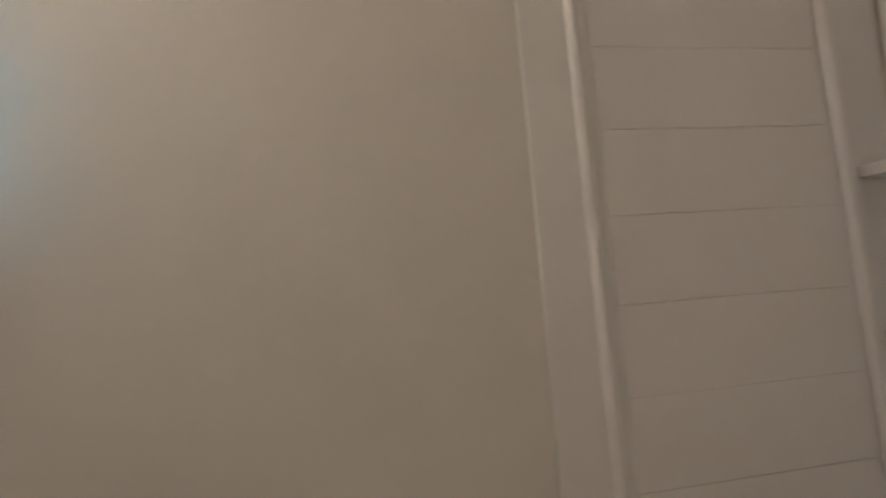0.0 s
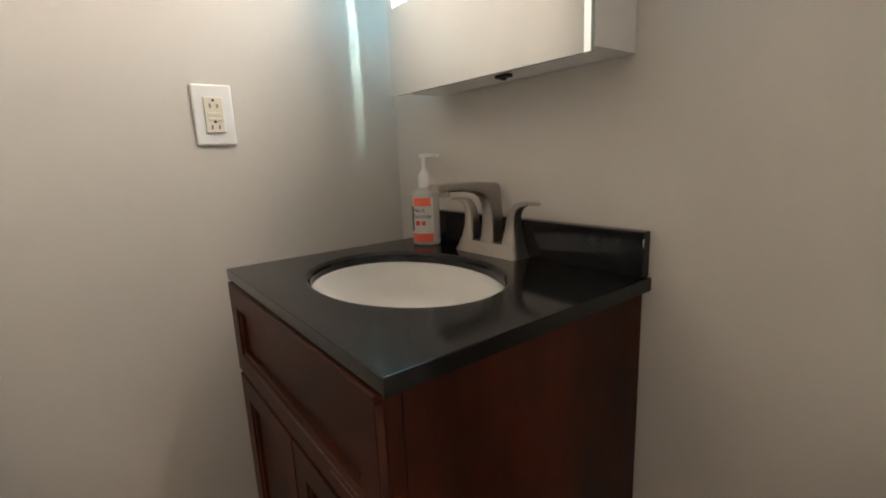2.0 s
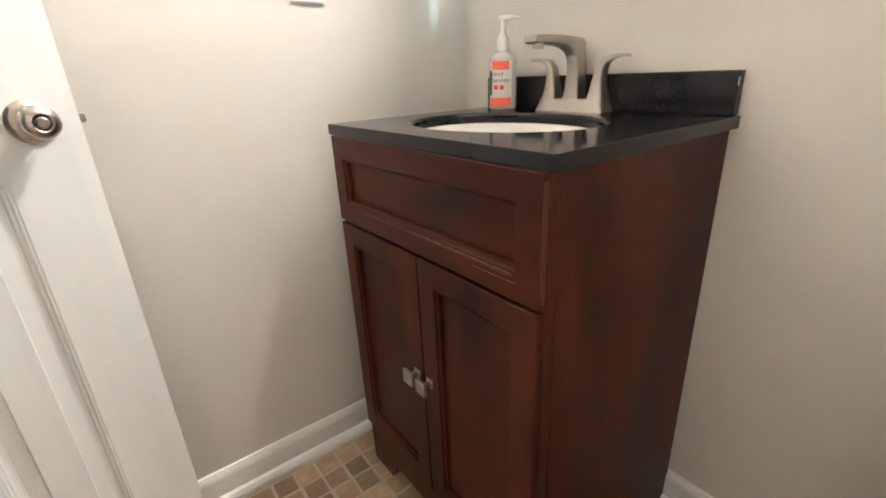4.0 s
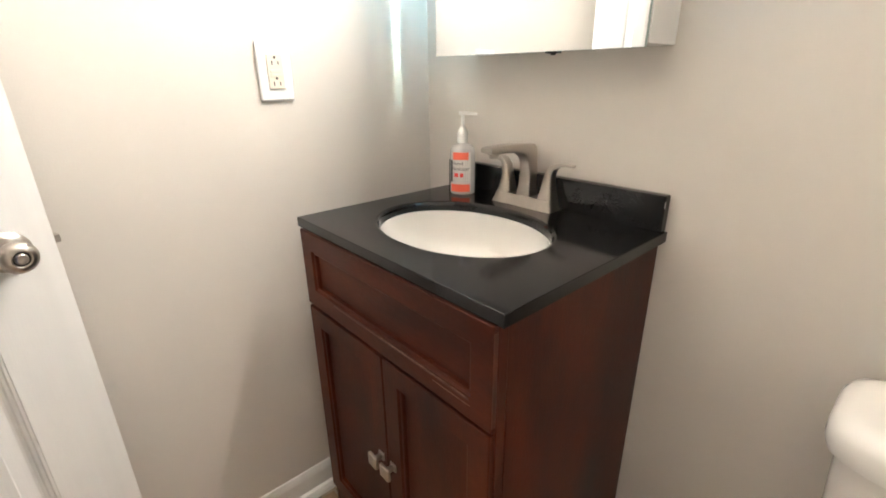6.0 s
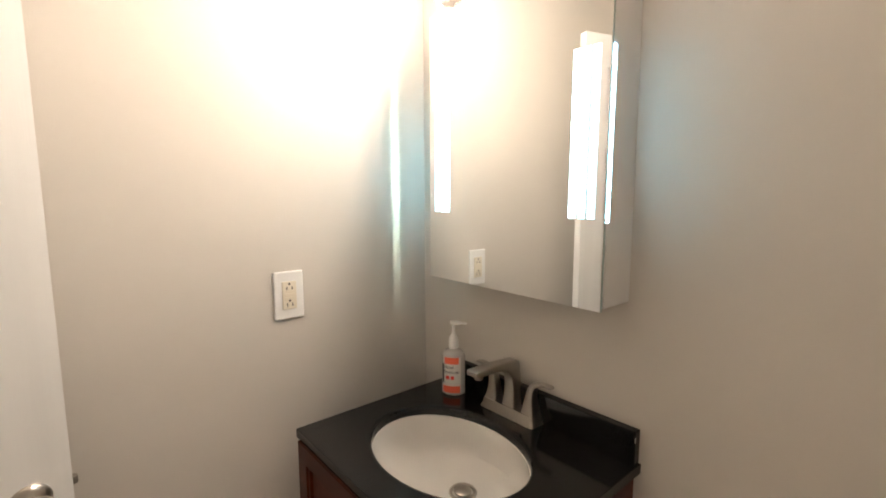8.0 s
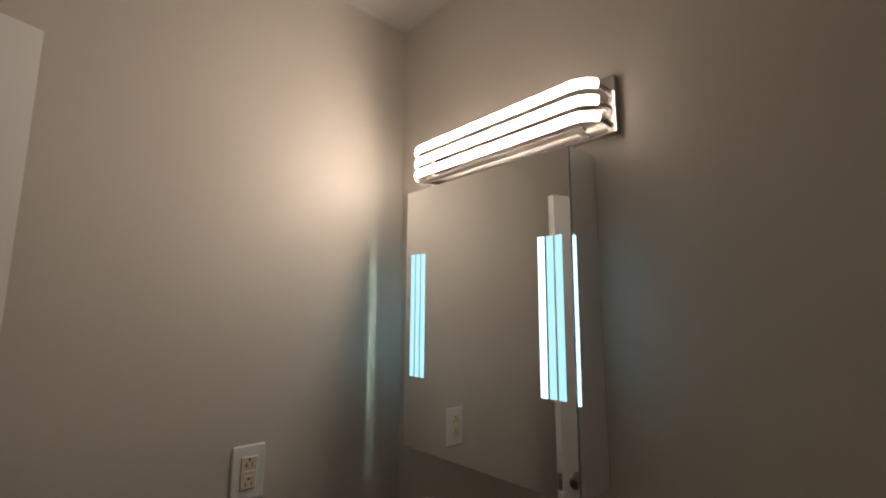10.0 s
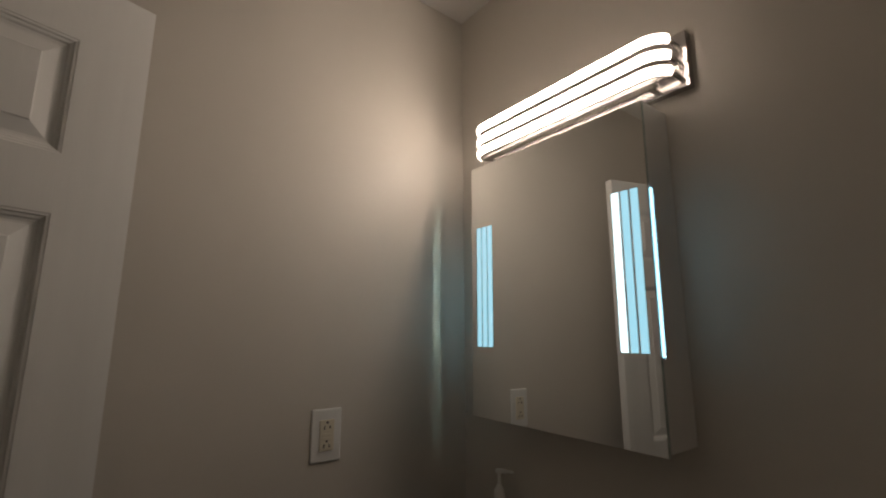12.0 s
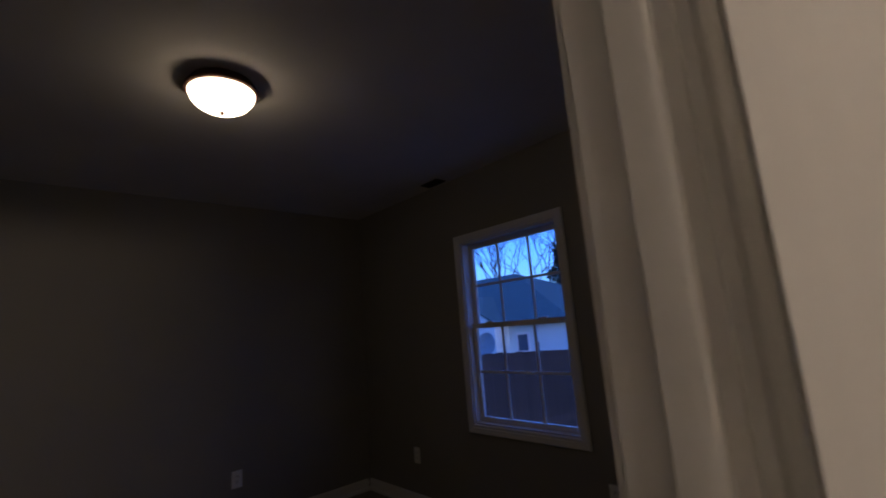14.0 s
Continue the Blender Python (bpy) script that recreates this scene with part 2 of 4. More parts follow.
slab("ceiling", (-T, BED + 0.05, CEIL), (E2 + T, T, CEIL + 0.08), CEILING, "matt white bathroom ceiling", "ceiling")
slab("ceiling_bedroom", (W - T, F - T, CEIL), (E2 + 2 * T, BED + 0.05, CEIL + 0.08), CEILING, "matt white bedroom ceiling", "ceiling")
slab("floor_bedroom", (W, F, FL - 0.06), (E2 + T, BED + 0.05, FL), CARPET, "short beige bedroom carpet", "floor")
floor = slab("floor", (0, SOUTH - 0.02, FL - 0.06), (E2, 0, FL - 0.004), GROUT, "mosaic floor of tan and brown stone tiles", "floor")


def profile_run(pts, a, b, out):
    """A moulding: profile points (proud, height) run from a to b along the floor, facing out."""
    bm = bmesh.new()
    a, b, out = Vector(a), Vector(b), Vector(out)
    sweep(bm, [[p + out * d + Vector((0, 0, h)) for d, h in pts] for p in (a, b)])
    return bm


BASE = [(0.0, 0.0), (0.026, 0.0), (0.025, 0.012), (0.019, 0.022), (0.011, 0.026), (0.011, 0.072), (0.009, 0.080), (0.004, 0.090), (0.0, 0.092)]
BL = "white painted baseboard with a rounded shoe moulding"
for nm, a, b, o in (("baseboard", (0, SOUTH, FL), (0, 0, FL), (1, 0, 0)), ("baseboard", (0.026, 0, FL), (1.53, 0, FL), (0, -1, 0)), ("baseboard", (W, F, FL), (W, BED, FL), (1, 0, 0)), ("baseboard", (W + 0.026, F, FL), (E2 + T, F, FL), (0, 1, 0)), ("baseboard", (JR + 0.08, SOUTH, FL), (E2, SOUTH, FL), (0, 1, 0))):
    setting(nm, profile_run(BASE, a, b, o), TRIM, BL, "baseboard")

# door frame: jambs, stops and casings
frame_1 = thing("door_frame", "white painted door jamb and casing round the doorway", "door frame", kind="structure")
part("jamb", B(((JL - 0.02, BED - 0.001, FL), (JL, SOUTH + 0.001, HEAD)), bevel=0.0015), TRIM, frame_1)
part("jamb", B(((JR, BED - 0.001, FL), (JR + 0.02, SOUTH + 0.001, HEAD)), bevel=0.0015), TRIM, frame_1)
part("head_jamb", B(((JL - 0.02, BED - 0.001, HEAD), (JR + 0.02, SOUTH + 0.001, HEAD + 0.02)), bevel=0.0015), TRIM, frame_1)
STOP = [(-1.438, 0.0), (-1.438, 0.0052), (-1.4372, 0.0060), (-1.422, 0.0062), (-1.415, 0.0058), (-1.4115, 0.0046), (-1.4098, 0.0024), (-1.4095, 0.0)]
for x, sgn in ((JL, 1), (JR, -1)):
    part("door_stop", sweep(bmesh.new(), [[(x + sgn * d, y, z) for y, d in STOP] for z in (FL, HEAD)]), TRIM, frame_1, smooth=True)
part("door_stop", sweep(bmesh.new(), [[(x, y, HEAD - d) for y, d in STOP] for x in (JL + 0.0062, JR - 0.0062)]), TRIM, frame_1, smooth=True)
CASE = [(0.0, 0.0), (0.009, 0.0), (0.012, 0.006), (0.012, 0.016), (0.015, 0.022), (0.017, 0.05), (0.013, 0.057), (0.0, 0.057)]


def casing(parent, face, out, x0, x1, z0, z1, sill=False, axis="x"):
    """Mitred casing round an opening on a wall; pieces left, right, top (and bottom)."""
    def P(u, d, z):
        return Vector((u, face + out * d, z)) if axis == "x" else Vector((face + out * d, u, z))
    runs = [((x0, z0), (x0, z1), (-1, 0)), ((x1, z0), (x1, z1), (1, 0)), ((x0, z1), (x1, z1), (0, 1))]
    if sill:
        runs.append(((x0, z0), (x1, z0), (0, -1)))
    for (ua, za), (ub, zb), (du, dz) in runs:
        bm = bmesh.new()
        rings = []
        for u, z, end in ((ua, za, 0), (ub, zb, 1)):
            ring = []
            for d, w in CASE:
                uu, zz = u + du * w, z + dz * w
                if du and (end == 1 or sill):
                    zz += w if end == 1 else -w
                if dz:
                    uu += w if end == 1 else -w
                ring.append(P(uu, d, zz))
            rings.append(ring)
        sweep(bm, rings)
        part("casing", bm, TRIM, parent)


casing(frame_1, SOUTH, 1, JL - 0.006, JR + 0.006, FL, HEAD + 0.006)
casing(frame_1, BED, -1, JL - 0.006, JR + 0.006, FL, HEAD + 0.006)


# ---- bathroom: door ----
def panel_face(bm, us, zs, holes, y, sign, rings):
    """One face of a moulded panel door; returns its outer grid of vertices."""
    grid = [[bm.verts.new((u, y, z)) for z in zs] for u in us]
    for i in range(len(us) - 1):
        for j in range(len(zs) - 1):
            loop = [grid[i][j], grid[i + 1][j], grid[i + 1][j + 1], grid[i][j + 1]]
            if (i, j) not in holes:
                bm.faces.new(loop)
                continue
            for inset, deep in rings:
                ends = ((us[i] + inset, zs[j] + inset), (us[i + 1] - inset, zs[j] + inset), (us[i + 1] - inset, zs[j + 1] - inset), (us[i] + inset, zs[j + 1] - inset))
                inner = [bm.verts.new((u, y + sign * deep, z)) for u, z in ends]
                for k in range(4):
                    bm.faces.new((loop[k], loop[(k + 1) % 4], inner[(k + 1) % 4], inner[k]))
                loop = inner
            bm.faces.new(loop)
    return grid


def six_panel_slab(width, low, high, thick):
    us = [0, 0.085, 0.220, 0.315, 0.450, width]
    zs = [low, 0.24, 0.877, 1.045, 1.595, 1.69, 1.887, high]
    holes = {(i, j) for i in (1, 3) for j in (1, 3, 5)}
    rings = [(0.0015, 0.0012), (0.0045, 0.0016), (0.0065, 0.0045), (0.010, 0.0058), (0.0125, 0.0090), (0.0165, 0.0104), (0.020, 0.0104), (0.0405, 0.0045), (0.0425, 0.0022)]
    bm = bmesh.new()
    f = panel_face(bm, us, zs, holes, 0, 1, rings)
    b = panel_face(bm, us, zs, holes, thick, -1, rings)
    n, m = len(us), len(zs)
    rim = [(i, 0) for i in range(n)] + [(n - 1, j) for j in range(1, m)] + [(i, m - 1) for i in range(n - 2, -1, -1)] + [(0, j) for j in range(m - 2, 0, -1)]
    for (i, j), (k, l) in zip(rim, rim[1:] + rim[:1]):
        bm.faces.new((f[i][j], f[k][l], b[k][l], b[i][j]))
    return bm


DW, DT = 0.552, 0.032
door = thing("door_1", "white six-panel interior door standing open, satin nickel knob", "door", at=(0.277, -1.37, 0), kind="structure")
door.rotation_euler = (0, 0, radians(106.8))
part("door_leaf", six_panel_slab(DW, FL + 0.012, 1.998, DT), DOOR, door)


def knob_frame(y, sign):
    return Matrix.Translation((0.496, y, 0.952)) @ Matrix.Rotation(radians(-90 * sign), 4, "X")


def knob_mesh(y, sign):
    prof = [(0.0, 0.0), (0.0286, 0.0), (0.0292, 0.0025), (0.0270, 0.0060), (0.0195, 0.0095), (0.0110, 0.0120), (0.0105, 0.0220), (0.0140, 0.0265), (0.0200, 0.0305), (0.0225, 0.0365), (0.0226, 0.0425), (0.0205, 0.0485), (0.0160, 0.0525), (0.0118, 0.0538), (0.0105, 0.0530), (0.0100, 0.0500), (0.0, 0.0498)]
    return lathe(bmesh.new(), prof, 40, knob_frame(y, sign))


k1 = part("door_knob", knob_mesh(0, -1), NICKEL, door, "satin nickel door knob with a privacy button", True)
part("knob_ring", lathe(bmesh.new(), [(0.0102, 0.0499), (0.0102, 0.0512), (0.0078, 0.0512), (0.0078, 0.0499)], 32, knob_frame(0, -1)), DARK, k1, "dark recessed ring round the button", True)
part("privacy_button", lathe(bmesh.new(), [(0.0074, 0.0499), (0.0074, 0.0535), (0.0060, 0.0548), (0.0, 0.0550)], 28, knob_frame(0, -1)), NICKEL, k1, "round nickel privacy button", True)
part("door_knob", knob_mesh(DT, 1), NICKEL, door, "satin nickel door knob", True)
part("latch_plate", B(((DW, 0.0045, 0.923), (DW + 0.0015, 0.0275, 0.980)), bevel=0.0005), NICKEL, door, "nickel latch plate in the door edge")
part("latch_bolt", B(((DW + 0.001, 0.010, 0.945), (DW + 0.011, 0.022, 0.959)), bevel=0.002), NICKEL, door, "nickel latch bolt")
for z in (0.28, 1.02, 1.772):
    bm = B(((-0.003, 0.004, z - 0.044), (-0.0005, 0.031, z + 0.044)), bevel=0.0008)
    h = part("hinge", bm, BRASS, door, "aged brass butt hinge")
    part("hinge_pin", rod(bmesh.new(), (-0.006, -0.003, z - 0.046), (-0.006, -0.003, z + 0.046), 0.0055), BRASS, h, smooth=True)
    bm = bmesh.new()
    box(bm, (JL, -1.409, z - 0.044), (JL + 0.002, -1.386, z + 0.044), 0.0006)
    leaf = part("hinge_leaf", bm, BRASS, frame_1, "aged brass hinge leaf on the jamb")
    for dz in (-0.03, 0.0, 0.03):
        part("screw", rod(bmesh.new(), (JL + 0.001, -1.400 + 0.006 * (dz == 0), z + dz), (JL + 0.0032, -1.400 + 0.006 * (dz == 0), z + dz), 0.0035, seg=10), BRONZE, leaf)

# ---- bathroom: vanity ----
VX0, VX1, VF, VB = 0.117, 0.663, -0.450, -0.005
FRONT = VF - 0.0095
van = thing("vanity_cabinet", "dark cherry-stained wooden vanity cabinet with two doors", "cabinet")
bm = B(((VX0, VF + 0.02, FL), (VX0 + 0.016, VB, 0.8846)), ((VX1 - 0.016, VF + 0.02, FL), (VX1, VB, 0.8846)), ((VX0 + 0.016, VB - 0.01, FL + 0.05), (VX1 - 0.016, VB, 0.8846)), ((VX0 + 0.016, VF + 0.02, FL + 0.11), (VX1 - 0.016, VB - 0.01, FL + 0.125)))
part("body", bm, WOOD, van)
part("stile", B(((VX0, VF, FL), (VX0 + 0.012, VF + 0.0197, 0.8846)), bevel=0.0015), WOOD, van)
part("stile", B(((VX1 - 0.012, VF, FL), (VX1, VF + 0.0197, 0.8846)), bevel=0.0015), WOOD, van)
part("face_rail", B(((VX0 + 0.012, VF + 0.012, 0.69), (VX1 - 0.012, VF + 0.0197, 0.725))), WOOD_X, van)
# toe board with a cut-out between two feet
bm = bmesh.new()
edge = [(VX0 + 0.012, 0.0), (0.205, 0.0), (0.218, 0.022), (0.222, 0.036), (0.245, 0.052), (0.53, 0.052), (0.553, 0.036), (0.557, 0.022), (0.570, 0.0), (VX1 - 0.012, 0.0), (VX1 - 0.012, 0.126), (VX0 + 0.012, 0.126)]
sweep(bm, [[(x, y, FL + z) for x, z in edge] for y in (VF + 0.001, VF + 0.018)])
part("toe_board", bm, WOOD_X, van)


def shaker_front(x0, x1, z0, z1, frame_w, material, y0=FRONT, y1=VF + 0.0035):
    """A frame-and-panel front: mitre-free frame with a stepped lip and a sunk panel."""
    bm = bmesh.new()
    steps = [(0, 0.0015), (0.0015, 0), (frame_w, 0), (frame_w + 0.003, 0.004), (frame_w + 0.007, 0.005), (frame_w + 0.0085, 0.012)]
    back = [bm.verts.new(p) for p in ((x0, y1, z0), (x1, y1, z0), (x1, y1, z1), (x0, y1, z1))]
    loop = back
    bm.faces.new(back)
    for w, d in steps:
        ring = [bm.verts.new(p) for p in ((x0 + w, y0 + d, z0 + w), (x1 - w, y0 + d, z0 + w), (x1 - w, y0 + d, z1 - w), (x0 + w, y0 + d, z1 - w))]
        for k in range(4):
            bm.faces.new((loop[k], loop[(k + 1) % 4], ring[(k + 1) % 4], ring[k]))
        loop = ring
    bm.faces.new(loop)
    return bm


part("drawer_front", shaker_front(VX0 + 0.001, VX1 - 0.001, 0.7130, 0.8838, 0.040, WOOD_X), WOOD_X, van, "false drawer front with a scuffed lower moulding")
part("wear_mark", B(((0.235, FRONT - 0.0005, 0.7455), (0.618, FRONT + 0.0005, 0.7500)), bevel=0.0003), RUBBED, van, "rubbed paler edge along the lower rail")
part("wear_mark", B(((0.40, FRONT - 0.0009, 0.7488), (0.612, FRONT + 0.0005, 0.7500)), bevel=0.0004), WORN, van, "pale scuff along the moulding")
part("wear_mark", B(((0.54, FRONT - 0.0009, 0.7375), (0.622, FRONT + 0.0005, 0.7383)), bevel=0.0003), WORN, van, "pale scuff on the drawer rail")
for x0, x1, kx in ((VX0 + 0.003, 0.3945, 0.375), (0.3975, VX1 - 0.003, 0.415)):
    d = part("cabinet_door", shaker_front(x0, x1, FL + 0.128, 0.7062, 0.042, WOOD), WOOD, van)
    kz = 0.464
    kb = bmesh.new()
    box(kb, (kx - 0.009, FRONT - 0.003, kz - 0.009), (kx + 0.009, FRONT + 0.0005, kz + 0.009), 0.001)
    rod(kb, (kx, FRONT - 0.0005, kz), (kx, FRONT - 0.017, kz), 0.0055, 0.007, 12)
    box(kb, (kx - 0.0145, FRONT - 0.025, kz - 0.0145), (kx + 0.0145, FRONT - 0.017, kz + 0.0145), 0.0028)
    part("knob", kb, NICKEL, d, "square satin nickel knob", True)

part("worn_corner", B(((VX1 - 0.0016, FRONT + 0.0008, 0.722), (VX1 - 0.0004, VF - 0.0010, 0.874)), bevel=0.0004), RUBBED, van, "rubbed paler corner of the drawer front")

# stone top with an oval cut-out
TX0, TX1, TF, TB, TZ = 0.102, 0.674, -0.455, -0.001, 0.905
CX, CY, RA, RB = 0.376, -0.242, 0.190, 0.142


def oval_top():
    bm = bmesh.new()
    angles = sorted([2 * math.pi * k / 72 for k in range(72)] + [math.atan2(y - CY, x - CX) % (2 * math.pi) for x in (TX0, TX1) for y in (TF, TB)])
    prof = [("o", 0, TZ - 0.020), ("o", 0, TZ - 0.0012), ("o", 0.0004, TZ - 0.0004), ("o", 0.0012, TZ), ("i", 0.009, TZ), ("i", 0.004, TZ - 0.0015), ("i", 0.001, TZ - 0.005), ("i", 0.0, TZ - 0.010), ("i", 0.0, TZ - 0.020)]
    rows = []
    for a in angles:
        c, s = math.cos(a), math.sin(a)
        reach = min((TX1 - CX) / c if c > 1e-9 else 9, (TX0 - CX) / c if c < -1e-9 else 9, (TB - CY) / s if s > 1e-9 else 9, (TF - CY) / s if s < -1e-9 else 9)
        oval = 1 / math.hypot(c / RA, s / RB)
        row = []
        for side, off, z in prof:
            r = reach if side == "o" else oval + off
            x, y = CX + c * r, CY + s * r
            if side == "o":
                x, y = min(max(x, TX0 + off), TX1 - off), min(max(y, TF + off), TB - off)
            row.append(bm.verts.new((x, y, z)))
        rows.append(row)
    n = len(prof)
    for p, q in zip(rows, rows[1:] + rows[:1]):
        for k in range(n):
            bm.faces.new((p[k], q[k], q[(k + 1) % n], p[(k + 1) % n]))
    return bm


top = thing("stone_countertop", "polished black stone vanity top with an oval cut-out", "countertop")
part("slab", oval_top(), STONE, top)
part("backsplash", B(((TX0, -0.021, TZ + 0.0005), (TX1 - 0.004, -0.001, TZ + 0.069)), bevel=0.002), STONE, top, "low black stone backsplash with a chipped end")
part("chip", B(((TX1 - 0.0052, -0.0205, TZ + 0.047), (TX1 - 0.0037, -0.0196, TZ + 0.059)), bevel=0.0004), LABEL_WHITE, top, "pale chip at the end of the backsplash")

basin = thing("sink_basin", "white oval porcelain undermount sink basin", "sink")
bowl = [(0.99, 0.8845), (0.985, 0.868), (0.955, 0.845), (0.88, 0.818), (0.74, 0.796), (0.5, 0.783), (0.25, 0.778), (0.12, 0.776), (0.12, 0.770), (0.5, 0.770), (0.80, 0.785), (0.96, 0.812), (1.05, 0.850), (1.07, 0.8845), (0.99, 0.8846)]
bm = bmesh.new()
seg, rings = 64, []
for r, z in bowl:
    drift = 0.045 * min(1, (0.8845 - z) / 0.1)
    rings.append([bm.verts.new((CX + RA * r * math.cos(a), CY + drift + RB * r * math.sin(a), z)) for a in (2 * math.pi * k / seg for k in range(seg))])
for p, q in zip(rings, rings[1:]):
    for k in range(seg):
        bm.faces.new((p[k], p[(k + 1) % seg], q[(k + 1) % seg], q[k]))
part("bowl", bm, PORCELAIN, basin, smooth=True)
dm = Matrix.Translation((CX, CY + 0.045, 0.776))
drain = part("drain", lathe(bmesh.new(), [(0.0, -0.006), (0.022, -0.006), (0.024, 0.0035), (0.029, 0.0045), (0.031, 0.002), (0.031, 0.0)][::-1], 32, dm), NICKEL, basin, "nickel drain flange", True)
part("stopper", lathe(bmesh.new(), [(0.018, 0.001), (0.0195, 0.006), (0.016, 0.0085), (0.0, 0.0105)], 32, dm), NICKEL, drain, "round nickel drain stopper", True)

# ---- faucet ----
fau = thing("faucet", "brushed nickel two-handle centerset faucet behind the basin", "faucet")
FX = 0.374


def ring_xy(cx, cy, hx, hy, z, r=0.35):
    """A rounded rectangle at height z."""
    pts = []
    for k in range(16):
        a = 2 * math.pi * (k + 0.5) / 16
        c, s = math.cos(a), math.sin(a)
        pts.append(Vector((cx + hx * math.copysign(abs(c) ** r, c), cy + hy * math.copysign(abs(s) ** r, s), z)))
    return pts


Z0 = TZ + 0.0004
FY = -0.034
bm = sweep(bmesh.new(), [ring_xy(FX, FY, 0.0820, 0.0285, Z0, 0.16), ring_xy(FX, FY, 0.0812, 0.0280, Z0 + 0.003, 0.16), ring_xy(FX, FY, 0.0770, 0.0248, Z0 + 0.012, 0.16), ring_xy(FX, FY, 0.0740, 0.0226, Z0 + 0.024, 0.16)])
part("base_plate", bm, NICKEL, fau, smooth=True)


def bent(path, x_of):
    """Rounded-rectangle rings along a path of (a, z, half thickness, half width, lean in degrees)."""
    rings = []
    for a, z, th, hw, lean in path:
        ring = []
        for k in range(16):
            q = 2 * math.pi * (k + 0.5) / 16
            c, s = math.cos(q), math.sin(q)
            u, v = th * math.copysign(abs(c) ** 0.28, c), hw * math.copysign(abs(s) ** 0.28, s)
            ring.append(x_of(a + u * math.cos(radians(lean)), z + u * math.sin(radians(lean)), v))
        rings.append(ring)
    return rings


spout = [((-0.053, 0.022), (-0.013, 0.022), 0.0185), ((-0.0490, 0.045), (-0.0145, 0.045), 0.0158), ((-0.0475, 0.075), (-0.0165, 0.080), 0.0138), ((-0.0505, 0.096), (-0.0195, 0.111), 0.0130), ((-0.059, 0.109), (-0.0215, 0.129), 0.0130), ((-0.070, 0.1165), (-0.032, 0.1360), 0.0138), ((-0.088, 0.1220), (-0.076, 0.1395), 0.0152), ((-0.120, 0.1250), (-0.118, 0.1410), 0.0155), ((-0.164, 0.1265), (-0.166, 0.1405), 0.0158), ((-0.170, 0.1290), (-0.170, 0.1380), 0.0150)]
rings = []
for (fy, fz), (by, bz), hw in spout:
    mid, half = Vector((0, (fy + by) / 2, Z0 + (fz + bz) / 2)), Vector((0, (by - fy) / 2, (bz - fz) / 2))
    ring = []
    for k in range(20):
        q = 2 * math.pi * (k + 0.5) / 20
        c, d = math.cos(q), math.sin(q)
        ring.append(mid + Vector((FX, 0, 0)) + half * math.copysign(abs(c) ** 0.22, c) + Vector((hw * math.copysign(abs(d) ** 0.22, d), 0, 0)))
    rings.append(ring)
part("spout", sweep(bmesh.new(), rings), NICKEL, fau, "angular brushed nickel spout", True)
part("aerator", rod(bmesh.new(), (FX, -0.148, Z0 + 0.117), (FX, -0.148, Z0 + 0.133), 0.0098), NICKEL, fau, smooth=True)
for side in (-1, 1):
    hx = FX + side * 0.056
    lever = [(0.0, Z0 + 0.021, 0.0175, 0.0205, 0), (0.000, Z0 + 0.034, 0.0150, 0.0165, 2), (0.000, Z0 + 0.048, 0.0120, 0.0142, 2), (0.001, Z0 + 0.062, 0.0100, 0.0125, -8), (0.004, Z0 + 0.080, 0.0085, 0.0110, -28), (0.012, Z0 + 0.0925, 0.0065, 0.0100, -58), (0.026, Z0 + 0.0985, 0.0042, 0.0090, -80), (0.042, Z0 + 0.1005, 0.0030, 0.0082, -90), (0.054, Z0 + 0.1000, 0.0028, 0.0078, -94), (0.058, Z0 + 0.0993, 0.0024, 0.0070, -94)]
    part("handle", sweep(bmesh.new(), bent(lever, lambda a, z, w: Vector((hx + side * a, FY + w, z)))), NICKEL, fau, "curved brushed nickel lever handle", True)

# ---- pump bottle ----
bot = thing("soap_bottle", "clear hand sanitizer pump bottle with orange and white label", "bottle", at=(0.196, -0.062, TZ + 0.0004))
bot.rotation_euler = (0, 0, radians(40))
bot.scale = (1.0, 1.0, 1.035)
SX, SY = 1.0, 0.72
body = [(0.0, 0.0), (0.027, 0.0), (0.0305, 0.003), (0.0305, 0.096), (0.0295, 0.104), (0.024, 0.112), (0.014, 0.117), (0.0125, 0.121), (0.0, 0.121)]
part("bottle_body", lathe(bmesh.new(), body, 40, sx=SX, sy=SY), GEL, bot, smooth=True)


def label_patch(a0, a1, z0, z1, out, material, name):
    """A curved patch of label; angles in degrees from the front."""
    bm = bmesh.new()
    cols, r0, r1 = 10, 0.0304, 0.0306 + out
    rows = []
    for k in range(cols + 1):
        a = radians(-90 + a0 + (a1 - a0) * k / cols)
        rows.append([bm.verts.new((SX * r * math.cos(a), SY * r * math.sin(a), z)) for r, z in ((r0, z0), (r1, z0), (r1, z1), (r0, z1))])
    for p, q in zip(rows, rows[1:]):
        for k in range(4):
            bm.faces.new((p[k], q[k], q[(k + 1) % 4], p[(k + 1) % 4]))
    bm.faces.new(rows[0]), bm.faces.new(rows[-1][::-1])
    return part(name, bm, material, bot)


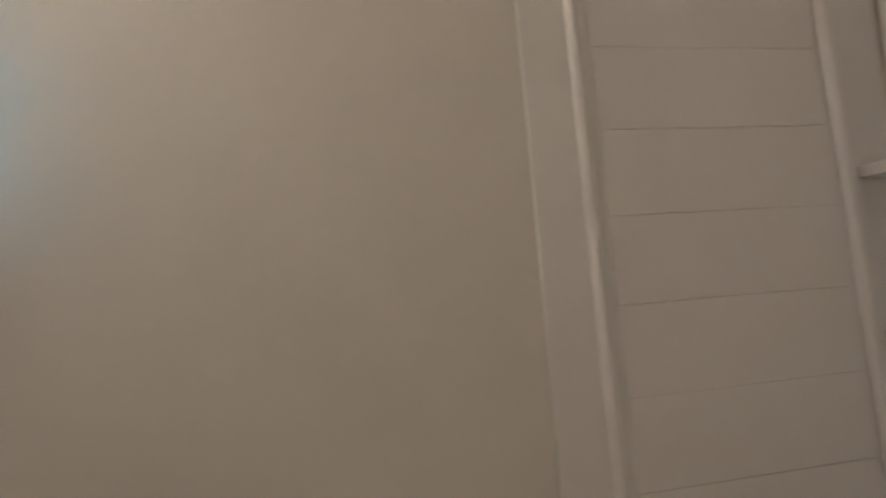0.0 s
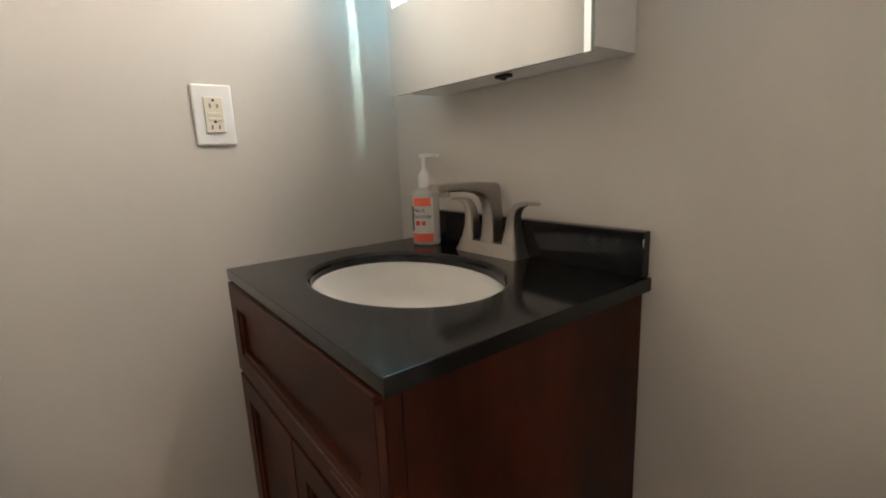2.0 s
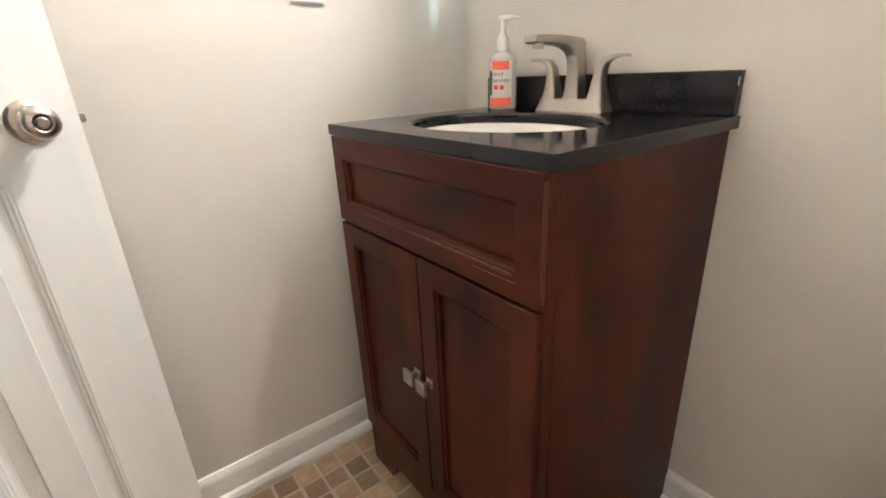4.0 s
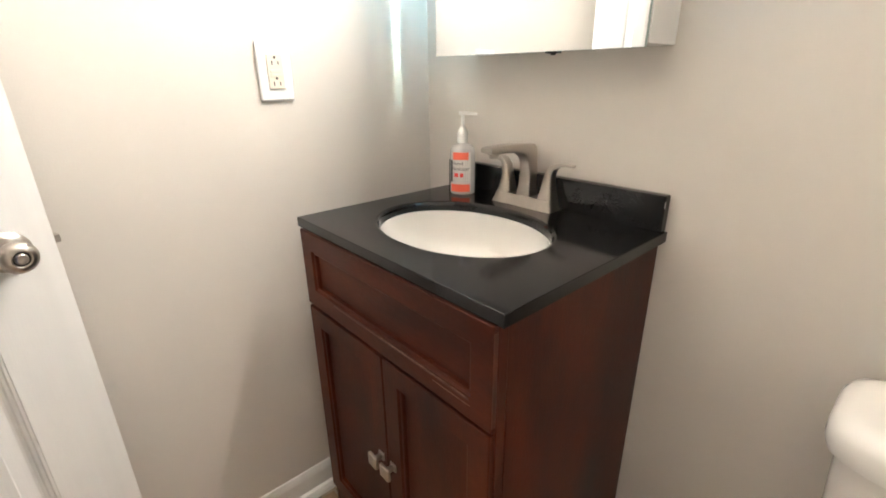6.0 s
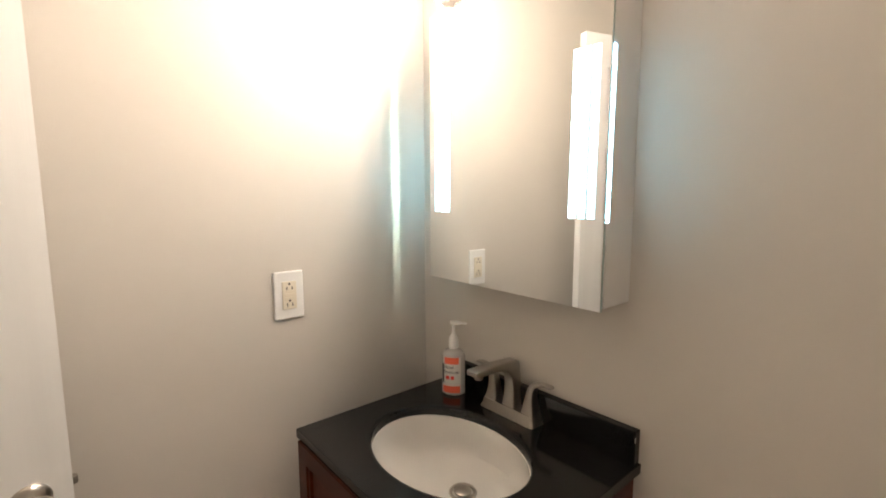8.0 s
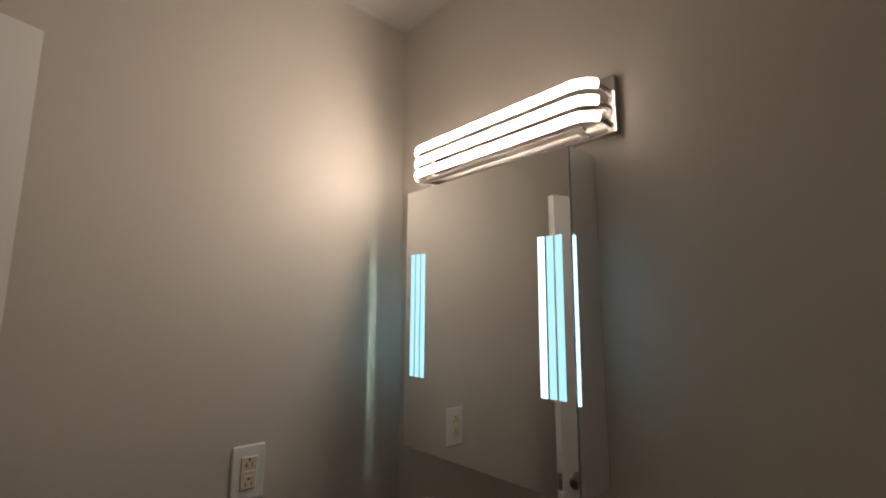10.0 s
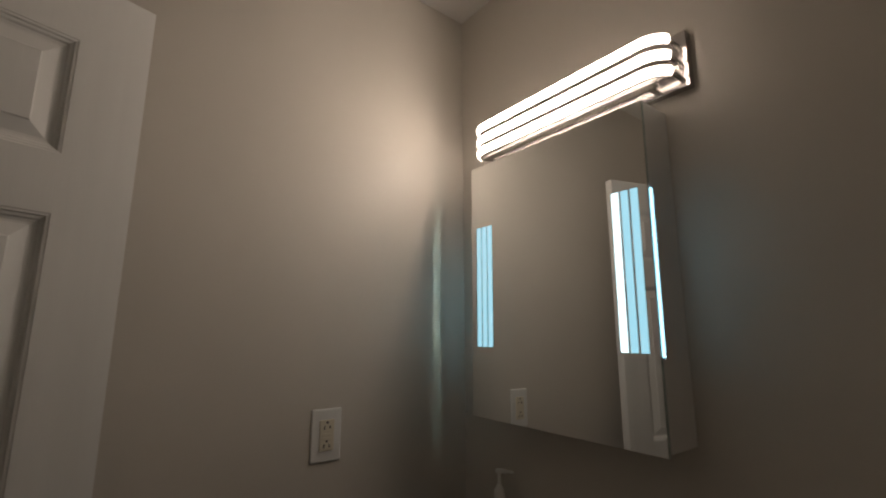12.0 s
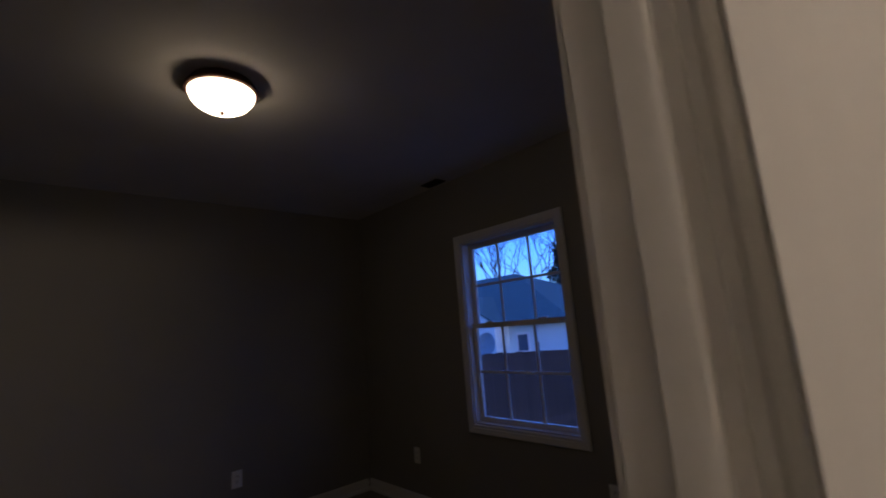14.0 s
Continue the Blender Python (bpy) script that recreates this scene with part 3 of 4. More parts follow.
label_patch(-62, 44, 0.007, 0.099, 0.0, LABEL_WHITE, "label")
label_patch(-58, 40, 0.007, 0.025, 0.0003, LABEL_ORANGE, "label_band")
label_patch(-44, 32, 0.082, 0.099, 0.0003, LABEL_ORANGE, "label_band")
label_patch(-63, -48, 0.030, 0.081, 0.0003, LABEL_DARK, "label_band")
for a, b, z in ((-36, -16, 0.042), (-8, 8, 0.042)):
    label_patch(a, b, z, z + 0.009, 0.0004, LABEL_RED, "label_mark")
for text, z, a0 in (("Hand", 0.0700, -46), ("Sanitizer", 0.0575, -46)):
    cu = bpy.data.curves.new("words", "FONT")
    cu.body, cu.size, cu.extrude = text, 0.0120, 0.0
    tmp = bpy.data.objects.new("words", cu)
    scene.collection.objects.link(tmp)
    me = bpy.data.meshes.new_from_object(tmp.evaluated_get(bpy.context.evaluated_depsgraph_get()))
    bpy.data.objects.remove(tmp)
    for v in me.vertices:
        a = radians(-90 + a0) + v.co.x / 0.0285
        v.co = Vector((0.0312 * math.cos(a), 0.0312 * SY * math.sin(a), z + v.co.y))
    me.materials.append(LABEL_DARK)
    w = new("label_words", me)
    w.parent = bot
    tagged(w, "dark printed words on the label")
collar = lathe(bmesh.new(), [(0.0, 0.119), (0.0128, 0.119), (0.0130, 0.1205), (0.0127, 0.140), (0.0118, 0.1445), (0.0080, 0.150), (0.0056, 0.156), (0.0, 0.156)], 28)
part("pump_collar", collar, PLASTIC, bot, smooth=True)
pump = rod(bmesh.new(), (0, 0, 0.154), (0, 0, 0.182), 0.0042)
sweep(pump, [ring_xy(0.005, 0, 0.0135, 0.0065, 0.1805), ring_xy(0.005, 0, 0.0140, 0.0070, 0.183), ring_xy(0.004, 0, 0.0125, 0.0060, 0.188)])
rod(pump, (0.014, 0, 0.1845), (0.034, 0, 0.1822), 0.0036, 0.0028, 12)
part("pump_head", pump, PLASTIC, bot, smooth=True)


# ---- outlets ----
def outlet(name, m, label, gfci=True, group=""):
    """A wall plate in the local x-z plane, facing -y."""
    ob = thing(name, label, "outlet", group)
    ob.matrix_basis = m
    part("wall_plate", B(((-0.0365, -0.0055, -0.058), (0.0365, 0, 0.058)), bevel=0.0038), PLASTIC, ob)
    if gfci:
        ins = part("receptacle", B(((-0.0170, -0.0085, -0.0335), (0.0170, -0.005, 0.0335)), bevel=0.0012), IVORY, ob, "ivory receptacle insert")
        part("test_button", B(((-0.012, -0.0098, -0.0025), (0.012, -0.008, 0.0045)), bevel=0.0006), IVORY, ins)
        part("test_button", B(((-0.012, -0.0098, -0.0105), (0.012, -0.008, -0.0040)), bevel=0.0006), IVORY, ins)
        heads = (0.019, -0.021)
        front = -0.0086
    else:
        ins = ob
        for z in (0.0195, -0.0195):
            part("receptacle", B(((-0.0165, -0.0075, z - 0.0135), (0.0165, -0.005, z + 0.0135)), bevel=0.003), PLASTIC, ob)
        heads, front = (0.0195, -0.0195), -0.0076
    for z in heads:
        for x, h in ((-0.0064, 0.0042), (0.0064, 0.0034)):
            part("slot", B(((x - 0.0011, front - 0.0003, z - h - 0.002), (x + 0.0011, front + 0.001, z + h - 0.002))), DARK, ins)
        part("ground_hole", rod(bmesh.new(), (0, front - 0.0003, z + 0.0085), (0, front + 0.001, z + 0.0085), 0.0026, seg=12), DARK, ins)
    for z in (0.0478, -0.0478):
        part("screw", rod(bmesh.new(), (0, -0.0062, z), (0, -0.005, z), 0.0031, seg=12), PLASTIC, ob)
    return ob


outlet("wall_outlet", pose(0.0, -0.419, 1.190, 0, 0, 90), "white wall plate with an ivory ground-fault outlet")

# ---- mirror cabinet ----
MX0, MX1, MZ0, MZ1, MY = 0.149, 0.632, 1.219, 1.853, -0.101
cab = thing("medicine_cabinet", "white wall cabinet with a lighted mirror door", "cabinet")
part("cabinet_box", B(((MX0 + 0.030, MY + 0.0066, MZ0 + 0.002), (MX1 + 0.0030, -0.001, MZ1 - 0.002)), bevel=0.001), CABINET, cab)
md = part("mirror_door", B(((MX0, MY + 0.0015, MZ0), (MX1, MY + 0.006, MZ1))), GLASS_EDGE, cab, "frameless mirror door with two frosted light strips")
part("mirror", B(((MX0 + 0.0003, MY, MZ0 + 0.0003), (MX1 - 0.0003, MY + 0.0014, MZ1 - 0.0003))), MIRROR, md, "clear silvered mirror")
for x0 in (0.170, 0.559):
    for k in range(3):
        part("light_strip", B(((x0 + 0.0195 * k, MY - 0.0006, 1.386), (x0 + 0.0195 * k + 0.0146, MY - 0.0001, 1.686))), STRIP_BRIGHT if k == 0 and x0 > 0.5 else STRIP, md, "glowing cool white frosted strip")
SAG = radians(0.45)
md.matrix_basis = Matrix.Translation((MX0, 0, 1.24)) @ Matrix.Rotation(SAG, 4, "Y") @ Matrix.Translation((-MX0, 0, -1.24))
part("side_light", B(((MX1 - 0.0015, MY + 0.0064, 1.380), (MX1 + 0.0020, MY + 0.0135, 1.682))), EDGE, md, "glowing cool white strip in the edge")
part("side_light", B(((MX0 + 0.010, MY + 0.0065, 1.380), (MX0 + 0.0145, MY + 0.0145, 1.682))), EDGE, md, "glowing cool white strip in the edge")
bm = bmesh.new()
box(bm, (0.425, -0.070, MZ0 - 0.004), (0.452, -0.054, MZ0 + 0.0018), 0.0012)
rod(bm, (0.4385, -0.062, MZ0 - 0.007), (0.4385, -0.062, MZ0 - 0.003), 0.005, seg=12)
part("switch", bm, DARK, cab, "small black switch under the cabinet")

# ---- vanity lamp ----
LX0, LX1 = 0.118, 0.695
lamp = thing("vanity_light", "chrome wall light with three glowing curved tubes", "wall lamp")
part("back_plate", B(((LX0, -0.020, 1.883), (LX1, -0.001, 2.000)), bevel=0.0015), CHROME, lamp, "polished chrome back plate")
for z in (1.908, 1.941, 1.975):
    pts = []
    R = 0.045
    x0, x1 = LX0 + 0.022, LX1 - 0.018
    for k in range(7):
        a = radians(12 + 78 * k / 6)
        pts.append((x0 + R - R * math.cos(a), -0.035 - 0.043 * math.sin(a)))
    pts += [(x0 + 0.20, -0.078), (x1 - 0.11, -0.078)]
    for k in range(7):
        a = radians(90 - 66 * k / 6)
        pts.append((x1 - R + R * math.cos(a), -0.035 - 0.043 * math.sin(a)))
    for name, turn, material, label in (("tube", 0, TUBE, "glowing frosted light tube"), ("tube_back", 1, CHANNEL, "satin metal channel behind the tube")):
        rings = []
        for i, (x, y) in enumerate(pts):
            a, b = pts[max(0, i - 1)], pts[min(len(pts) - 1, i + 1)]
            t = Vector((b[0] - a[0], b[1] - a[1], 0)).normalized()
            n = Vector((t.y, -t.x, 0))
            arc = [radians(-90 + 180 * k / 8) for k in range(9)]
            if turn:
                ring = [Vector((x, y, z)) + n * h + Vector((0, 0, v)) for h, v in ((-0.006, -0.0095), (0.0030, -0.0104), (0.0030, 0.0104), (-0.006, 0.0095))]
            else:
                ring = [Vector((x, y, z)) + n * (0.0032 + 0.0072 * math.cos(q)) + Vector((0, 0, 0.0104 * math.sin(q))) for q in arc]
            rings.append(ring)
        if turn:
            part(name, sweep(bmesh.new(), rings), material, lamp, label, True)
        else:
            part(name, sweep(bmesh.new(), rings[5:-4]), material, lamp, label, True)
            for piece in (rings[:6], rings[-5:]):
                part("tube_end", sweep(bmesh.new(), piece), TUBE_END, lamp, "dimmer curved end of the tube", True)
    for x in (x0, x1):
        part("tube_socket", rod(bmesh.new(), (x + (0.002 if x == x0 else -0.002), -0.0195, z), (x + (0.003 if x == x0 else -0.003), -0.0480, z), 0.0058, 0.0052), CHROME, lamp, "chrome tube socket", True)
part("lower_rail", B(((LX0 + 0.045, -0.072, 1.8875), (LX1 - 0.045, -0.050, 1.8925)), bevel=0.001), CHROME, lamp)
for x in (LX0 + 0.06, LX1 - 0.06):
    part("rail_arm", B(((x - 0.006, -0.051, 1.887), (x + 0.006, -0.0195, 1.891))), CHROME, lamp)

# ---- tub surround ----
sur = thing("shower_surround", "off-white acrylic shower surround moulded as stacked tiles", "shower surround", kind="structure")
S0, S1 = 1.535, 2.16
part("flange", B(((S0, -0.008, FL), (1.626, -0.001, 1.94)), bevel=0.003), SURROUND, sur)
bm = rod(bmesh.new(), (1.634, -0.009, FL), (1.634, -0.009, 1.94), 0.011, seg=20)
part("bead", bm, SURROUND, sur, "raised vertical bead", True)
part("backing", B(((1.626, -0.005, FL), (2.28, -0.001, 1.94))), SURROUND, sur)
ROW = 0.1525
for k in range(12):
    z0 = 0.872 + ROW * (k - 5)
    if z0 < FL:
        continue
    part("panel", B(((1.664, -0.0075, z0 + 0.0003), (2.128, -0.0045, z0 + ROW - 0.0003)), bevel=0.0014), SURROUND, sur)
part("corner_column", B(((2.140, -0.022, FL), (2.168, -0.004, 1.94)), bevel=0.007), SURROUND, sur)
part("end_panel", B(((E2 - 0.008, SOUTH + 0.002, FL), (E2 - 0.001, -0.010, 1.94)), bevel=0.002), SURROUND, sur)
for z in (1.400, 1.090):
    bm = bmesh.new()
    ring = [Vector((E2 - 0.008, -0.005, 0)), Vector((2.185, -0.005, 0))] + [Vector((E2 - 0.008 - 0.107 * math.cos(radians(a)), -0.012 - 0.19 * math.sin(radians(a)), 0)) for a in range(0, 91, 10)]
    sweep(bm, [[p + Vector((0, 0, h)) for p in ring] for h in (z - 0.022, z)])
    part("corner_shelf", bm, SURROUND, sur, "moulded corner shelf")

# ---- toilet ----
toi = thing("toilet", "white porcelain toilet with a rounded tank lid", "toilet")
TCX = 1.194


def ov(cx, cy, hx, hy, z, r=0.42, n=40):
    pts = []
    for k in range(n):
        a = 2 * math.pi * (k + 0.5) / n
        c, s = math.cos(a), math.sin(a)
        pts.append(Vector((cx + hx * math.copysign(abs(c) ** r, c), cy + hy * math.copysign(abs(s) ** r, s), z)))
    return pts


tank = [ov(TCX, -0.108, 0.180, 0.082, 0.38), ov(TCX, -0.108, 0.192, 0.088, 0.42), ov(TCX, -0.109, 0.212, 0.094, 0.730)]
part("tank", sweep(bmesh.new(), tank), PORCELAIN, toi, smooth=True)
lid = [ov(TCX, -0.112, 0.216, 0.096, 0.7305), ov(TCX, -0.112, 0.224, 0.102, 0.735), ov(TCX, -0.112, 0.227, 0.104, 0.745), ov(TCX, -0.112, 0.226, 0.103, 0.762), ov(TCX, -0.112, 0.220, 0.098, 0.773), ov(TCX, -0.112, 0.206, 0.086, 0.780), ov(TCX, -0.112, 0.175, 0.064, 0.783), ov(TCX, -0.112, 0.10, 0.03, 0.784)]
part("tank_lid", sweep(bmesh.new(), lid), PORCELAIN, toi, smooth=True)
bowl2 = [ov(TCX, -0.36, 0.10, 0.26, FL, 0.7), ov(TCX, -0.36, 0.095, 0.25, 0.15, 0.7), ov(TCX, -0.40, 0.15, 0.27, 0.32, 0.8), ov(TCX, -0.42, 0.18, 0.28, 0.395, 0.85), ov(TCX, -0.42, 0.18, 0.28, 0.405, 0.85)]
part("bowl", sweep(bmesh.new(), bowl2), PORCELAIN, toi, smooth=True)
part("tank_base", B(((TCX - 0.12, -0.24, 0.30), (TCX + 0.12, -0.03, 0.3795)), bevel=0.02), PORCELAIN, toi, smooth=True)
part("seat_lid", sweep(bmesh.new(), [ov(TCX, -0.425, 0.183, 0.235, 0.406, 0.85), ov(TCX, -0.425, 0.186, 0.238, 0.420, 0.85), ov(TCX, -0.425, 0.17, 0.22, 0.428, 0.85)]), PLASTIC, toi, smooth=True)

# ---- bedroom ----
bl = thing("ceiling_light", "bronze-rimmed flush ceiling light with a glowing glass bowl", "ceiling lamp", at=(0.005, -3.175, CEIL))
part("pan", lathe(bmesh.new(), [(0.0000, -0.001), (0.1200, -0.001), (0.1330, -0.020), (0.1430, -0.036), (0.1440, -0.042), (0.1390, -0.0465), (0.1273, -0.047), (0.0000, -0.047)], 56), BRONZE, bl, "dark bronze rim", True)
part("dome", lathe(bmesh.new(), [(0.1290, -0.048), (0.1279, -0.056), (0.1204, -0.075), (0.1032, -0.097), (0.0757, -0.115), (0.0430, -0.126), (0.0000, -0.130)], 56), DOME, bl, "glowing frosted glass bowl", True)
part("finial", lathe(bmesh.new(), [(0.0000, -0.129), (0.0077, -0.129), (0.0095, -0.134), (0.0069, -0.140), (0.0000, -0.143)], 24), BRONZE, bl, "small bronze finial", True)

win = thing("window_1", "white double-hung window with grilles, dusk outside", "window", kind="structure")
casing(win, W, 1, Y1 + 0.012, Y2 - 0.012, Z1 + 0.012, Z2 - 0.012, sill=True, axis="y")
XO = W - T
part("window_frame", B(((XO, Y1, Z1), (W - 0.001, Y1 + 0.022, Z2)), ((XO, Y2 - 0.022, Z1), (W - 0.001, Y2, Z2)), ((XO, Y1 + 0.022, Z2 - 0.022), (W - 0.001, Y2 - 0.022, Z2)), ((XO, Y1 + 0.022, Z1), (W - 0.001, Y2 - 0.022, Z1 + 0.022))), TRIM, win)
MEET = 1.345
for name, x, za, zb in (("upper_sash", XO + 0.018, MEET - 0.005, Z2 - 0.022), ("lower_sash", XO + 0.045, Z1 + 0.022, MEET + 0.030)):
    ya, yb, q = Y1 + 0.022, Y2 - 0.022, 0.034
    s = part(name, B(((x - 0.013, ya, za), (x + 0.013, ya + q, zb)), ((x - 0.013, yb - q, za), (x + 0.013, yb, zb)), ((x - 0.013, ya + q, za), (x + 0.013, yb - q, za + q)), ((x - 0.013, ya + q, zb - q), (x + 0.013, yb - q, zb)), bevel=0.002), TRIM, win)
    for k in (1, 2):
        y = ya + (yb - ya) * k / 3
        part("grille_bar", B(((x - 0.004, y - 0.008, za + q), (x + 0.004, y + 0.008, zb - q))), TRIM, s)
    z = (za + zb) / 2
    part("grille_bar", B(((x - 0.0045, ya + q, z - 0.008), (x + 0.0045, yb - q, z + 0.008))), TRIM, s)
    p = part("pane", B(((x - 0.0075, ya + q - 0.004, za + q - 0.004), (x - 0.0055, yb - q + 0.004, zb - q + 0.004))), PANE, s, "clear window pane")
    p.visible_shadow = False
for y in (-3.42, -2.98):
    part("sash_lock", B(((XO + 0.032, y - 0.03, MEET + 0.0305), (XO + 0.058, y + 0.03, MEET + 0.040)), bevel=0.003), PLASTIC, win)

outlet("wall_outlet", pose(-0.61, F, 0.42, 0, 0, 180), "white duplex wall outlet low on the bedroom wall", False, "bedroom outlets")
outlet("wall_outlet", pose(W, -4.25, 0.42, 0, 0, 90), "white duplex wall outlet low on the bedroom wall", False, "bedroom outlets")
outlet("wall_outlet", pose(W, -2.62, 0.45, 0, 0, 90), "white duplex wall outlet low on the bedroom wall", False, "bedroom outlets")
vent = thing("ceiling_vent", "dark slotted ceiling vent beside the window wall", "vent", at=(-1.64, -3.74, CEIL))
vent.scale = (0.62, 0.62, 1.0)
part("vent_frame", B(((-0.075, -0.15, -0.006), (0.075, -0.125, -0.0005)), ((-0.075, 0.125, -0.006), (0.075, 0.15, -0.0005)), ((-0.075, -0.125, -0.006), (-0.055, 0.125, -0.0005)), ((0.055, -0.125, -0.006), (0.075, 0.125, -0.0005))), DARK, vent)
for k in range(7):
    part("slat", B(((-0.05 + 0.0155 * k, -0.125, -0.005), (-0.045 + 0.0155 * k, 0.125, -0.001))), DARK, vent)

# ---- outside ----
G = -1.0
slab("ground", (-400, -400, G - 0.2), (400, 400, G), GRASS, "dim winter lawn", "ground")
fence = thing("fence", "dark weathered wooden privacy fence", "fence")
me_board = finish("board", B(((-0.01, -0.0708, 0), (0.01, 0.0708, 1.70)), bevel=0.004), FENCE)
for k in range(56):
    ob = new("board", me_board)
    ob.parent = fence
    ob.location = (-7.0 + random.uniform(-0.004, 0.004), -11.6 + 0.142 * k, G + random.uniform(-0.02, 0.02))
for y in (-11.55, -9.45, -7.35, -5.25):
    part("post", B(((-7.12, y - 0.045, G), (-7.03, y + 0.045, G + 1.90)), bevel=0.006), FENCE, fence)

fence.matrix_basis = Matrix.Translation((-7.0, -8.9, 0)) @ Matrix.Rotation(radians(32), 4, "Z") @ Matrix.Translation((7.0, 8.9, 0))

house = thing("house", "white-sided single-storey house with a dark hip roof", "house")
EAVE = 1.38
part("wall", B(((-20, -26, G), (-13.0, -10.1, EAVE + 0.02))), SIDING, house)
for k in range(16):
    z = G + 0.15 * k
    part("siding_board", sweep(bmesh.new(), [[(-12.995, y, z), (-12.965, y, z), (-12.985, y, z + 0.15), (-12.995, y, z + 0.15)] for y in (-26, -10.1)]), SIDING, house)
bm = bmesh.new()
v = [bm.verts.new(p) for p in ((-12.5, -26.5, EAVE), (-12.5, -9.6, EAVE), (-20.5, -9.6, EAVE), (-20.5, -26.5, EAVE), (-16.5, -22.0, 3.65), (-16.5, -14.9, 3.65))]
for f in ((0, 1, 5, 4), (1, 2, 5), (2, 3, 4, 5), (3, 0, 4), (3, 2, 1, 0)):
    bm.faces.new([v[i] for i in f])
part("roof", bm, SHINGLE, house)
part("fascia", B(((-12.49, -26.5, EAVE - 0.10), (-12.46, -9.6, EAVE + 0.02))), SIDING, house)
bm = bmesh.new()
sweep(bm, [[(x, -16.7, G), (x, -12.7, G), (x, -12.7, EAVE), (x, -14.7, 2.45), (x, -16.7, EAVE)] for x in (-13.2, -12.2)])
part("gable", bm, SIDING, house)
for side in (-1, 1):
    bm = bmesh.new()
    sweep(bm, [[(x, -14.7, 2.55), (x, -14.7 + side * 2.25, EAVE - 0.06), (x, -14.7 + side * 2.25, EAVE - 0.12), (x, -14.7, 2.49)] for x in (-15.5, -12.15)])
    part("gable_roof", bm, SHINGLE, house)
wd = part("window", B(((-12.96, -12.32, 0.24), (-12.93, -11.72, 0.98)), bevel=0.01), TRIM, house)
part("pane", B(((-12.929, -12.24, 0.32), (-12.925, -11.80, 0.90))), HOUSE_GLASS, wd)
dish = thing("satellite_dish", "pale round satellite dish beside the house", "satellite dish", at=(-10.5, -11.55, G))
part("mast", rod(bmesh.new(), (0, 0, 0), (0, 0, 1.55), 0.03), DISH, dish)
dmx = Matrix.Translation((0.03, 0, 1.72)) @ Matrix.Rotation(radians(80), 4, "Y")
part("reflector", lathe(bmesh.new(), [(0.0, -0.03), (0.2, -0.015), (0.38, 0.03), (0.385, 0.05), (0.36, 0.04), (0.2, 0.0), (0.0, -0.012)], 32, dmx, sx=1.0), DISH, dish, smooth=True)


def tree(at, height, seed):
    rnd = random.Random(seed)
    ob = thing("tree", "tall bare winter tree with fine dark branches", "tree", "bare trees", at=at)
    verts, faces = [], []

    def limb(p, q, r1, r2):
        m = (q - p).to_track_quat("Z", "Y").to_matrix()
        k = len(verts)
        for c, r0 in ((p, r1), (q, r2)):
            verts.extend(c + m @ Vector((r0 * math.cos(a), r0 * math.sin(a), 0)) for a in (0, 1.571, 3.142, 4.712))
        faces.extend((k + i, k + (i + 1) % 4, k + 4 + (i + 1) % 4, k + 4 + i) for i in range(4))

    def grow(p, d, length, rad, depth):
        for _ in range(2):
            q = p + d * length * 0.5
            limb(p, q, rad, rad * 0.84)
            p, rad = q, rad * 0.84
            d = (d + Vector((rnd.uniform(-.3, .3), rnd.uniform(-.3, .3), rnd.uniform(-.08, .18)))).normalized()
        if depth == 7:
            return
        for _ in range(3 if depth in (0, 1, 2, 3) else 2):
            turn = Vector((rnd.uniform(-1, 1), rnd.uniform(-1, 1), rnd.uniform(-.3, .6)))
            grow(p, (d + turn * 0.75).normalized(), length * rnd.uniform(0.66, 0.86), rad * rnd.uniform(0.62, 0.84), depth + 1)
    grow(Vector((0.1, 0.05, height * 0.125)), Vector((0, 0, 1)), height * 0.18, height * 0.0072, 0)
    part("trunk", rod(bmesh.new(), (0, 0, 0), (0.1, 0.05, height * 0.13), height * 0.010, height * 0.0074, 9), BARK, ob)
    me = bpy.data.meshes.new("crown")
    me.from_pydata(verts, [], faces)
    me.materials.append(BARK)
    crown = new("crown", me)
    crown.parent = ob
    tagged(crown, "bare forking branches and fine twigs")


tree((-22.0, -21.6, G), 13.5, 3)
tree((-21.5, -17.8, G), 12.5, 8)
tree((-23.5, -16.2, G), 14.0, 5)
tree((-26.0, -24.0, G), 15.5, 11)
tree((-27.0, -20.4, G), 15.5, 21)
tree((-21.0, -19.6, G), 13.0, 33)


